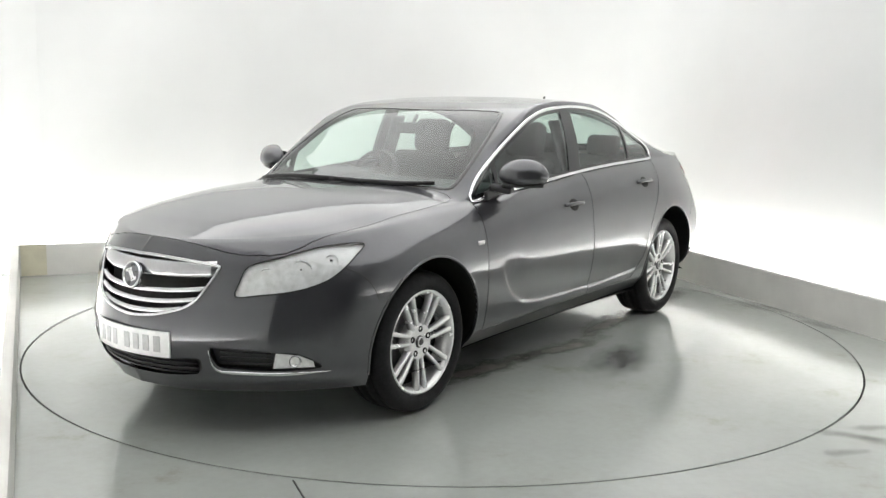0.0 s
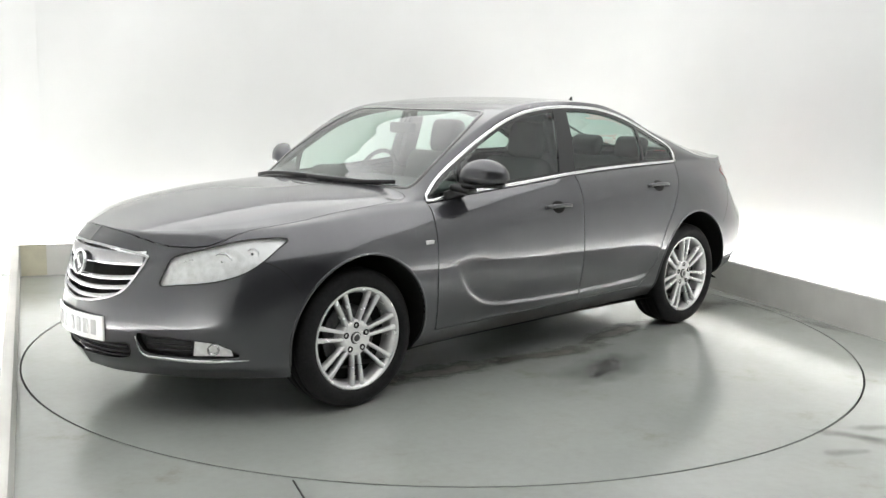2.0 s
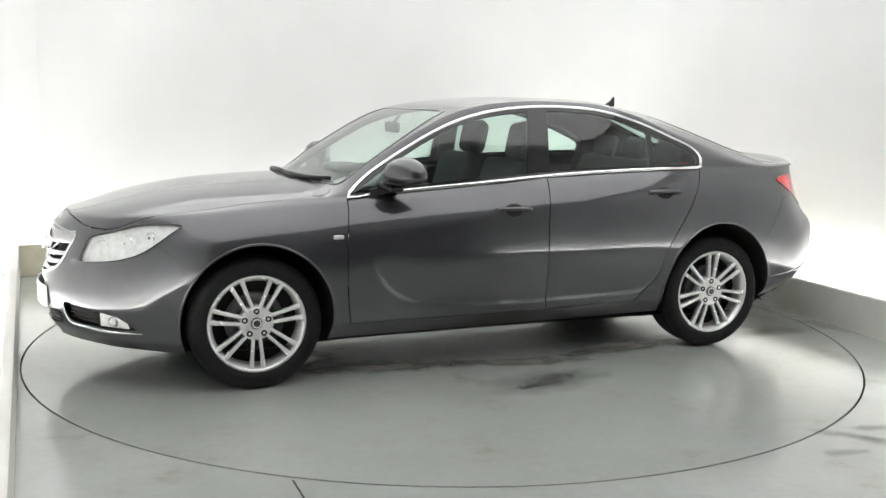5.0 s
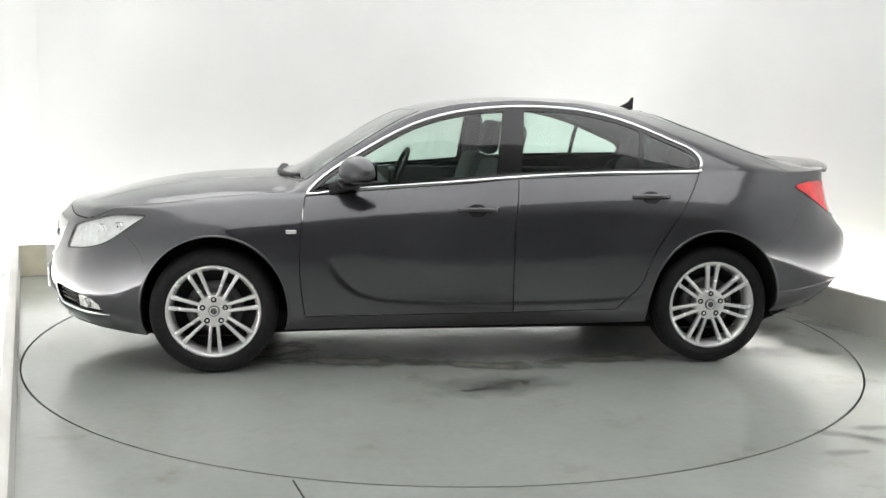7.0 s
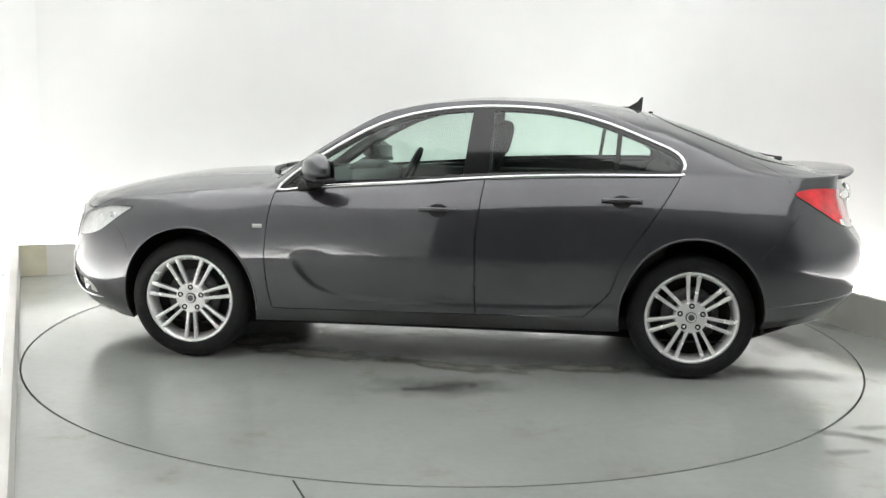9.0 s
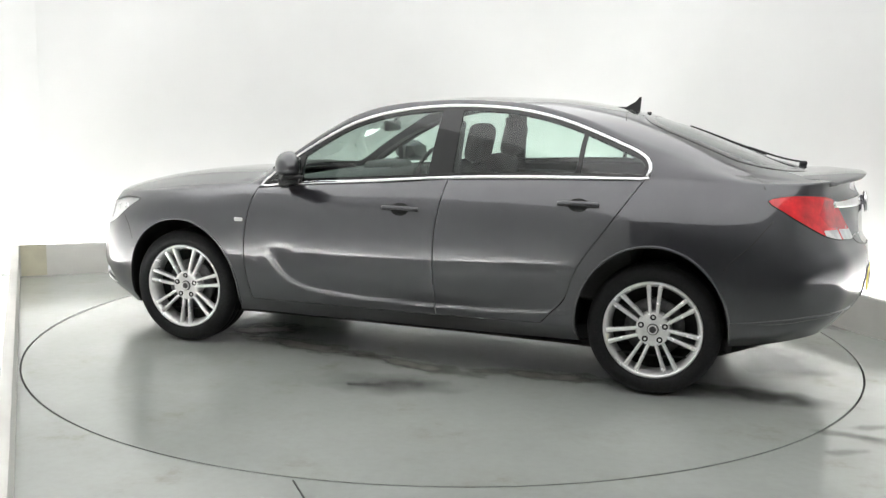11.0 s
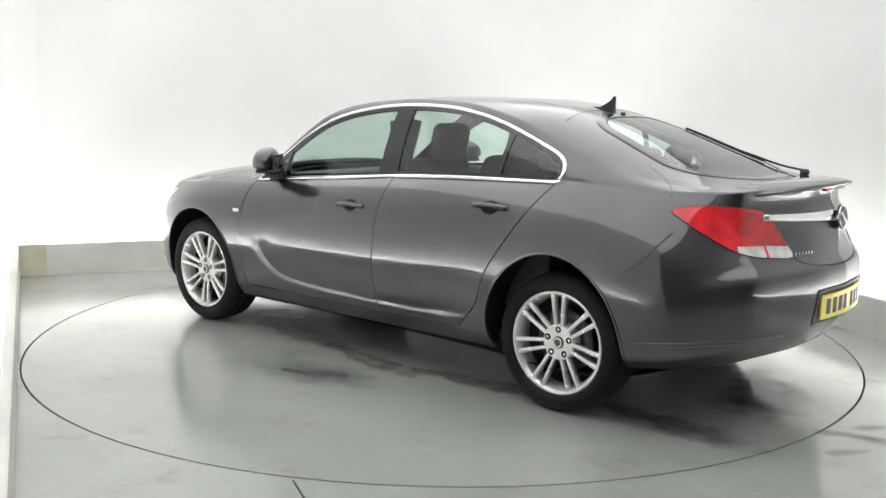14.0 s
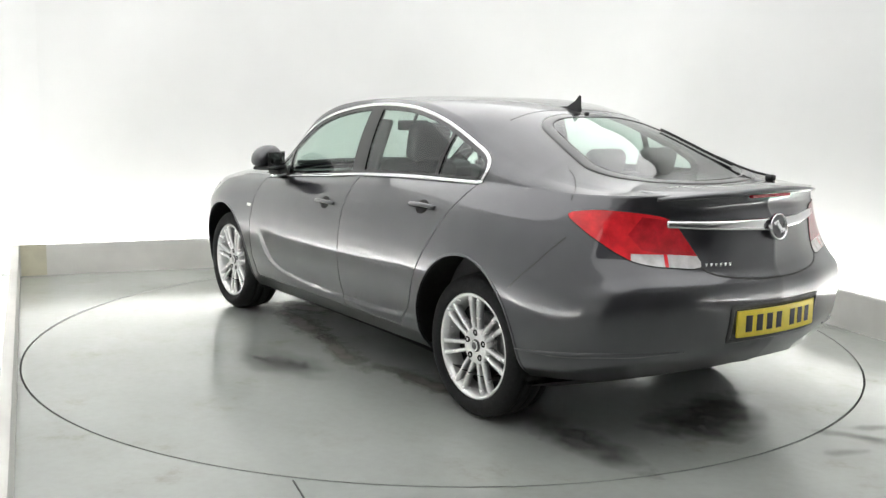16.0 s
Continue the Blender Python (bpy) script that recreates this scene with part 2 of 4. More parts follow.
def body_points():
    """Half body (y >= 0) as a grid of points: stations from nose to tail, rows from the lower lip up to the centre line."""
    out = smooth_curve(OUTLINE, N_STATION)
    tan = np.gradient(out, axis=0)
    tan /= np.linalg.norm(tan, axis=1)[:, None]
    nrm = np.stack([-tan[:, 1], tan[:, 0]], 1)
    nrm[0], nrm[-1] = (-1, 0), (1, 0)
    s = np.linspace(0, 1, N_STATION)
    ks = [s[np.argmin(np.hypot(out[:, 0] - x, out[:, 1] - y))] for (x, y), _ in PROFILES]
    k = len(PROFILES[0][1])
    inset = np.stack([spline(ks, [p[1][i][0] for p in PROFILES], s) for i in range(k)], 1)
    high = np.stack([spline(ks, [p[1][i][1] for p in PROFILES], s) for i in range(k)], 1)
    grid = []
    crown = np.array(CROWN)
    rail = np.array(RAIL)
    for i in range(N_STATION):
        prof = smooth_curve(np.stack([inset[i], high[i]], 1), N_BAND)[::-1]
        prof = [(d + blade_depth(out[i, 0], z), z) for d, z in prof]
        col = [(out[i, 0] - nrm[i, 0] * d, max(0.0, out[i, 1] - nrm[i, 1] * d), z) for d, z in prof]
        xb, yb, zb = col[-1]
        if i in (0, N_STATION - 1):
            yb = 0
        zc = max(float(spline(crown[:, 0], crown[:, 1], xb)), zb)
        g = float(np.interp(xb, rail[:, 0], rail[:, 3]))
        yc = min(float(spline(rail[:, 0], rail[:, 1], xb)), .9 * yb)
        hood = zb + (zc - zb) * (1 - (yc / yb if yb > 1e-6 else 0) ** 3.2)
        zr = g * float(spline(rail[:, 0], rail[:, 2], xb)) + (1 - g) * hood
        for j in range(1, N_SIDE + 1):
            t = j / N_SIDE
            col.append((xb, yb + (yc - yb) * t + .018 * g * math.sin(math.pi * t), zb + (zr - zb) * t))
        e = 3.2 - .4 * g
        for j in range(1, N_TOP + 1):
            y = yc * (1 - (j / N_TOP)) ** 1.0
            if g > .01:
                base = (1 - (y / yc) ** e) if yc > 1e-6 else 1
                zg = zr + (zc - zr) * base
            else:
                zg = zr
            zh = zb + (zc - zb) * (1 - (y / yb if yb > 1e-6 else 0) ** 3.2)
            col.append((xb, y, g * zg + (1 - g) * zh))
        grid.append(col)
    return np.array(grid)

# ---- mesh helpers ----


def part(name, bm, material, parent=None, label="", smooth=True):
    """Links a bmesh as one mesh object under its thing. A layer "n" of the verts holds their shading normals, where there is one."""
    layer = bm.verts.layers.float_vector.get("n")
    bm.verts.index_update()
    normals = [tuple(v[layer]) for v in bm.verts] if layer else None
    me = bpy.data.meshes.new(name)
    bm.to_mesh(me)
    bm.free()
    me.polygons.foreach_set("use_smooth", [smooth] * len(me.polygons))
    me.materials.append(material)
    if normals:
        me.normals_split_custom_set_from_vertices(normals)
    ob = new(name, me)
    ob.parent = parent
    if label:
        tagged(ob, label)
    return ob


def soft_box(x, y, z, sx, sy, sz, bevel=.01, seg=2, m=None):
    """A box about a centre, with rounded edges."""
    bm = bmesh.new()
    bmesh.ops.create_cube(bm, size=1, matrix=Matrix.LocRotScale((x, y, z), None, (sx, sy, sz)))
    if bevel:
        bmesh.ops.bevel(bm, geom=bm.edges[:], offset=bevel, segments=seg, affect="EDGES", profile=.5)
    if m:
        bmesh.ops.transform(bm, matrix=m, verts=bm.verts)
    return bm


def lathe(profile, n=64, closed=False):
    """Turns (radius, y) points round the y axis."""
    bm = bmesh.new()
    rows = [[bm.verts.new((r * math.sin(2 * math.pi * i / n), y, r * math.cos(2 * math.pi * i / n))) for i in range(n)] for r, y in profile]
    pairs = list(zip(rows, rows[1:])) + ([(rows[-1], rows[0])] if closed else [])
    for a, b in pairs:
        for i in range(n):
            bm.faces.new((a[i], a[(i + 1) % n], b[(i + 1) % n], b[i]))
    bmesh.ops.recalc_face_normals(bm, faces=bm.faces)
    return bm


def ribbon(points, ups, width, thick, closed=False, taper=False, swell=0.0):
    """A bar of flat section along points; ups: the way out from the surface at each; it lies on the surface."""
    bm = bmesh.new()
    pairs = [(p, u) for p, u in zip(points, ups) if p is not None and u is not None]
    points, ups = [p for p, u in pairs], [u for p, u in pairs]
    n = len(points)
    rows = []
    for i, (p, u) in enumerate(zip(points, ups)):
        p, u = Vector(p), Vector(u).normalized()
        a = Vector(points[(i + 1) % n if closed else min(i + 1, n - 1)]) - Vector(points[i - 1 if closed else max(i - 1, 0)])
        side = a.cross(u).normalized()
        w = width
        if taper:
            w = width * max(.15, min(1, 4 * min(i, n - 1 - i) / n))
        if swell:
            w = width * (1 - swell * abs(2 * i / (n - 1) - 1))
        sec = [(-.5, -.3), (-.5, .55), (-.3, 1), (.3, 1), (.5, .55), (.5, -.3)]
        rows.append([bm.verts.new(p + side * (w * s) + u * (thick * h)) for s, h in sec])
    k = len(rows[0])
    pairs = list(zip(rows, rows[1:])) + ([(rows[-1], rows[0])] if closed else [])
    for a, b in pairs:
        for i in range(k):
            bm.faces.new((a[i], a[(i + 1) % k], b[(i + 1) % k], b[i]))
    if not closed:
        bm.faces.new(rows[0])
        bm.faces.new(rows[-1])
    bmesh.ops.recalc_face_normals(bm, faces=bm.faces)
    return bm


def tube(points, r, n=8):
    bm = bmesh.new()
    pts = [Vector(p) for p in points]
    rows = []
    for i, p in enumerate(pts):
        d = (pts[min(i + 1, len(pts) - 1)] - pts[max(i - 1, 0)]).normalized()
        a = d.orthogonal().normalized() if abs(d.z) > .95 else d.cross(Vector((0, 0, 1))).normalized()
        b = d.cross(a)
        rows.append([bm.verts.new(p + r * (math.cos(2 * math.pi * k / n) * a + math.sin(2 * math.pi * k / n) * b)) for k in range(n)])
    for a, b in zip(rows, rows[1:]):
        for k in range(n):
            bm.faces.new((a[k], a[(k + 1) % n], b[(k + 1) % n], b[k]))
    bm.faces.new(rows[0])
    bm.faces.new(rows[-1])
    bmesh.ops.recalc_face_normals(bm, faces=bm.faces)
    return bm


def inside(poly, x, y):
    hit = False
    for (ax, ay), (bx, by) in zip(poly, poly[1:] + poly[:1]):
        if (ay > y) != (by > y) and x < ax + (y - ay) * (bx - ax) / (by - ay):
            hit = not hit
    return hit


def offset(poly, d):
    """The closed outline moved inwards by d."""
    n = len(poly)
    area = sum(a[0] * b[1] - b[0] * a[1] for a, b in zip(poly, poly[1:] + poly[:1]))
    s = 1 if area > 0 else -1
    out = []
    for i in range(n):
        p, a, b = Vector(poly[i]), Vector(poly[i - 1]), Vector(poly[(i + 1) % n])
        na, nb = (p - a).normalized(), (b - p).normalized()
        m = Vector((-(na.y + nb.y), na.x + nb.x)) * s
        m.normalize()
        c = max(.4, m.dot(Vector((-na.y, na.x)) * s))
        out.append(tuple(p + m * (d / c)))
    return out


def mirror_y(bm):
    """Turns a half (y <= 0) into a whole."""
    layer = bm.verts.layers.float_vector.get("n")
    geom = bmesh.ops.duplicate(bm, geom=bm.verts[:] + bm.edges[:] + bm.faces[:])["geom"]
    vs = [g for g in geom if isinstance(g, bmesh.types.BMVert)]
    for v in vs:
        v.co.y = -v.co.y
        if layer:
            q = v[layer]
            v[layer] = (q[0], -q[1], q[2])
    bmesh.ops.reverse_faces(bm, faces=[g for g in geom if isinstance(g, bmesh.types.BMFace)])
    bmesh.ops.remove_doubles(bm, verts=[v for v in bm.verts if abs(v.co.y) < 1e-4], dist=1e-4)
    return bm


def flipped(bm):
    """The other side's copy of a part."""
    out = bm.copy()
    layer = out.verts.layers.float_vector.get("n")
    for v in out.verts:
        v.co.y = -v.co.y
        if layer:
            q = v[layer]
            v[layer] = (q[0], -q[1], q[2])
    bmesh.ops.reverse_faces(out, faces=out.faces)
    return out


def both(name, bm, material, parent, label="", smooth=True):
    other = flipped(bm)
    return part(name, bm, material, parent, label, smooth), part(name, other, material, parent, label, smooth)


# ---- the studio ----
TURN = radians(21.5)
U, V = Vector((math.cos(TURN), math.sin(TURN), 0)), Vector((-math.sin(TURN), math.cos(TURN), 0))


def room(u, v, z=0.0):
    return U * u + V * v + Vector((0, 0, z))


def slab(name, corners, z0, z1, material, label="", kind="structure", bevel=0.0, parent=None):
    """An upright prism over a plan outline."""
    bm = bmesh.new()
    low = [bm.verts.new((p[0], p[1], z0)) for p in corners]
    f = bm.faces.new(low)
    r = bmesh.ops.extrude_face_region(bm, geom=[f])
    for v in r["geom"]:
        if isinstance(v, bmesh.types.BMVert):
            v.co.z = z1
    bmesh.ops.recalc_face_normals(bm, faces=bm.faces)
    if bevel:
        bmesh.ops.bevel(bm, geom=[e for e in bm.edges if min(v.co.z for v in e.verts) > z1 - 1e-4], offset=bevel, segments=2, affect="EDGES")
    ob = part(name, bm, material, parent, label, False)
    return tagged(ob, kind=kind) if kind else ob


DISC_R, DISC_GAP = 2.450, .011
# L_NEAR and R_NEAR lie out of view, lengthened to brighten the car's reflections.
L_FAR, L_NEAR = Vector((-3.375, 1.56, 0)), Vector((-.94, -4.02, 0))
L_DIR = (L_NEAR - L_FAR).normalized()
L_OUT = Vector((L_DIR.y, -L_DIR.x, 0))
L_SIDE = L_OUT if L_OUT.x < 0 else -L_OUT
CORNER_R = room(2.55, 2.68)
R_NEAR = room(2.55, -7.4)


def build_room():
    # floor: one sheet with the round hole of the turntable
    bm = bmesh.new()
    n = 192
    hole = [bm.verts.new(((DISC_R + DISC_GAP) * math.cos(2 * math.pi * i / n), (DISC_R + DISC_GAP) * math.sin(2 * math.pi * i / n), 0)) for i in range(n)]
    rim = []
    for i in range(n):
        a = 2 * math.pi * i / n
        k = 13 / max(abs(math.cos(a)), abs(math.sin(a)))
        rim.append(bm.verts.new((k * math.cos(a), k * math.sin(a), 0)))
    deep = [bm.verts.new((v.co.x, v.co.y, -.06)) for v in hole]
    for i in range(n):
        j = (i + 1) % n
        bm.faces.new((hole[i], rim[i], rim[j], hole[j]))
        bm.faces.new((deep[i], hole[i], hole[j], deep[j]))
    tagged(part("floor", bm, FLOOR_B, smooth=False), "pale grey polished screed floor with scuffs", kind="structure")
    bm = bmesh.new()
    bmesh.ops.create_circle(bm, cap_ends=True, segments=n, radius=DISC_R + .03, matrix=pose(0, 0, -.055))
    tagged(part("floor_pit", bm, SEAM, smooth=False), kind="structure")
    # expansion joint that runs from the disc towards the viewer
    a, b = Vector((-.568, -2.42, .0015)), Vector((.30, -4.55, .0015))
    tagged(part("floor_joint", ribbon([a.lerp(b, i / 8) for i in range(9)], [(0, 0, 1)] * 9, .007, .0015), SEAM), kind="structure")
    # low boards in front of the walls, the washer tubes stand behind them
    t, gap, back = .05, .30, .15
    runs = [("back", L_FAR, CORNER_R, V), ("right", CORNER_R, R_NEAR, U), ("left", L_NEAR, L_FAR, L_SIDE)]
    for name, a, b, out in runs:
        d = (b - a).normalized()
        slab("dado_" + name, [a - d * .02, b + d * .02, b + d * .02 + out * t, a - d * .02 + out * t], 0, .25, DADO_WHITE, "low scuffed off-white board along the wall", bevel=.006)
        slab("wall_" + name, [a - d * .6 + out * gap, b + d * .6 + out * gap, b + d * .6 + out * (gap + back), a - d * .6 + out * (gap + back)], 0, 3.4, WALL_WHITE)
        lamp = new("wall_washer")
        tagged(lamp, "long white tube light hidden behind the low board", "wall light", "wall washers")
        a2, b2 = a + d * .15 + out * .17, b - d * .15 + out * .17
        mid, ln = (a2 + b2) / 2, (b2 - a2).length
        ang = math.degrees(math.atan2(d.y, d.x))
        m = pose(mid.x, mid.y, 0, 0, 0, ang)
        part("housing", soft_box(0, 0, .03, ln, .07, .06, .008, m=m), DADO_WHITE, lamp)
        part("tube", soft_box(0, 0, .085, ln - .05, .05, .05, .02, 3, m=m), GLOW_WASH, lamp, "glowing white tube")
    # coved corners of the white walls
    for name, p, d1, d2, rad in (("wall_cove_right", CORNER_R + V * gap + U * gap, -U, -V, .55), ("wall_cove_left", L_FAR + V * gap + L_SIDE * gap, U, L_DIR, .5)):
        bm = bmesh.new()
        rows = []
        for i in range(17):
            a = math.pi / 2 * i / 16
            q = p + d1 * (rad * (1 - math.sin(a))) + d2 * (rad * (1 - math.cos(a)))
            rows.append([bm.verts.new((q.x, q.y, 0)), bm.verts.new((q.x, q.y, 3.4))])
        for a, b in zip(rows, rows[1:]):
            bm.faces.new((a[0], b[0], b[1], a[1]))
        tagged(part(name, bm, WALL_WHITE), kind="structure")
    # yellowed end board in the far corner
    d = (CORNER_R - L_FAR).normalized()
    a, b = L_FAR + d * .01 - V * .005, L_FAR + d * .20 - V * .005
    slab("dado_end", [a, b, b + V * .004, a + V * .004], .004, .252, CREAM, "yellowed end of the low board")
    # studio behind the viewer: unseen walls, added, their grey tuned to the car's reflections
    for name, pts in (("studio_far", [(-9, -11), (9, -11), (9, -10.8), (-9, -10.8)]), ("studio_east", [(8.8, -10.8), (9, -10.8), (9, 9), (8.8, 9)]),
                      ("studio_west", [(-9, -10.8), (-8.8, -10.8), (-8.8, 9), (-9, 9)]), ("studio_north", [(-8.8, 8.8), (8.8, 8.8), (8.8, 9), (-8.8, 9)])):
        slab("wall_" + name, pts, 0, 3.4, DARK_WALL)
    slab("ceiling", [(-9, -11), (9, -11), (9, 9), (-9, 9)], 3.402, 3.5, DARK_WALL)
    # one wide light box, added and never seen, fills the bay from above
    box = new("added_ceiling_fill")
    tagged(box, "wide unseen light box added under the ceiling as fill", "ceiling light")
    part("frame", soft_box(0, 0, .07, 5.7, 7.3, .10, .01), DADO_WHITE, box, "white casing of the added light box")
    part("diffuser", soft_box(0, 0, 0, 5.6, 7.2, .03, .006), GLOW_FILL, box, "glowing underside of the added light box")
    p = room(-.15, -.75)
    box.matrix_basis = pose(p.x, p.y, 3.26, 0, 0, 21.5)


def blot(name, cx, cy, rx, ry, ang, material, parent, label, lift):
    """A thin mark on the floor, stain or painted shade, its rim fades out in the material."""
    bm = bmesh.new()
    bmesh.ops.create_circle(bm, cap_ends=True, segments=40, radius=1, matrix=Matrix.Diagonal((rx, ry, 1, 1)))
    ob = part(name, bm, material, parent, label, False)
    ob.matrix_basis = Matrix.Translation((cx, cy, lift)) @ Matrix.Rotation(ang, 4, "Z")
    return ob


def build_turntable():
    disc = new("turntable")
    tagged(disc, "round floor turntable of pale grey screed, dark rim joint", "turntable")
    bm = bmesh.new()
    bmesh.ops.create_circle(bm, cap_ends=True, segments=256, radius=DISC_R)
    r = bmesh.ops.extrude_face_region(bm, geom=bm.faces[:])
    for v in r["geom"]:
        if isinstance(v, bmesh.types.BMVert):
            v.co.z = -.05
    bmesh.ops.recalc_face_normals(bm, faces=bm.faces)
    part("disc", bm, FLOOR_A, disc, smooth=False)
    return disc

# ---- the car ----
# Outlines on the flank, x and height.
DLO = [(.487, .948), (.60, .960), (.754, .976), (1.059, .998), (1.364, 1.021), (1.668, 1.046), (1.973, 1.061), (2.277, 1.071), (2.637, 1.077), (2.662, 1.092), (2.676, 1.13), (2.655, 1.175), (2.60, 1.211),
       (2.52, 1.244), (2.435, 1.279), (2.278, 1.338), (2.123, 1.381), (1.969, 1.408), (1.816, 1.419), (1.663, 1.421), (1.51, 1.414), (1.358, 1.397), (1.205, 1.367), (1.053, 1.318), (.9, 1.243), (.747, 1.153), (.623, 1.074), (.54, 1.008)]
SEAM_F = [(.478, .938), (.463, .838), (.453, .717), (.447, .595), (.455, .45), (.475, .305)]
SEAM_B = [(1.625, 1.036), (1.616, .977), (1.599, .856), (1.587, .735), (1.588, .5), (1.595, .312)]
SEAM_R = [(2.650, 1.070), (2.56, .935), (2.47, .80), (2.40, .70), (2.345, .60), (2.30, .47), (2.24, .40), (2.17, .325)]
# Bonnet and glass in plan, x and distance from the centre line.
BONNET = [(-.853, 0), (-.852, .07), (-.838, .21), (-.785, .386), (-.716, .504), (-.64, .595), (-.50, .665), (-.3, .70), (-.1, .715), (.15, .72), (.36, .708), (.42, .66), (.40, .5), (.345, .3), (.315, .15), (.305, 0)]
WINDSCREEN = [(.335, 0), (.342, .15), (.362, .3), (.40, .46), (.44, .585), (.475, .648), (.60, .658), (.75, .640), (.9, .612), (1.02, .575), (1.082, .545), (1.10, .50), (1.095, .3), (1.085, .15), (1.08, 0)]
REAR_GLASS = [(2.575, 0), (2.58, .2), (2.62, .31), (2.68, .365), (2.78, .40), (3.0, .455), (3.11, .470), (3.22, .43), (3.32, .31), (3.375, .16), (3.39, 0)]
# Front, distance from the centre line and height.
GRILLE = [(0, .778), (.12, .777), (.233, .770), (.375, .752), (.388, .735), (.37, .69), (.328, .615), (.274, .572), (.168, .54), (.08, .526), (0, .521)]
INTAKE = [(0, .348), (.2, .352), (.335, .366), (.355, .345), (.33, .295), (.2, .279), (0, .273)]
# Lamps on the corners, seen along the diagonal: distance along the corner and height.
HEAD3 = [(-.757, -.497, .754), (-.794, -.48, .69), (-.815, -.475, .629), (-.755, -.559, .637), (-.694, -.629, .647), (-.624, -.69, .663), (-.544, -.744, .694), (-.471, -.774, .741), (-.398, -.78, .793), (-.342, -.772, .833),
         (-.449, -.722, .836), (-.536, -.672, .826), (-.655, -.591, .792)]
FOG3 = [(-.9, -.406, .41), (-.868, -.457, .417), (-.728, -.627, .40), (-.658, -.688, .388), (-.602, -.726, .354), (-.583, -.733, .321), (-.72, -.618, .316), (-.854, -.456, .324), (-.883, -.419, .348)]
TAIL3 = [(3.224, -.726, .996), (3.307, -.672, 1.018), (3.398, -.602, 1.019), (3.471, -.515, 1.01), (3.517, -.446, .988), (3.548, -.41, .938), (3.585, -.379, .871), (3.628, -.371, .802), (3.577, -.484, .804), (3.525, -.559, .814),
         (3.461, -.624, .838), (3.365, -.691, .9), (3.293, -.719, .947)]
FRONT_DIAG, REAR_DIAG = Vector((.7071, -.7071, 0)), Vector((.7071, .7071, 0))
X_AXIS, Y_AXIS, Z_AXIS = Vector((1, 0, 0)), Vector((0, 1, 0)), Vector((0, 0, 1))
ARCHES = [(.006, .345, .378, .395), (2.727, .345, .375, .415)]


def rounded(poly, closed=True, n=4):
    """A smoother outline through the same points."""
    p = poly[-2:] + poly + poly[:2] if closed else poly
    c = smooth_curve(p, (len(p) - 1) * n + 1)
    if not closed:
        return [tuple(q) for q in c]
    ring = np.array(poly + poly[:1])
    k = np.vstack([ring[-2:-1], ring, ring[1:2]])
    out = []
    for i in range(1, len(k) - 2):
        for t in np.linspace(0, 1, n, endpoint=False):
            a, b, cc, d = k[i - 1], k[i], k[i + 1], k[i + 2]
            out.append(tuple(.5 * (2 * b + (cc - a) * t + (2 * a - 5 * b + 4 * cc - d) * t ** 2 + (3 * b - a - 3 * cc + d) * t ** 3)))
    return out


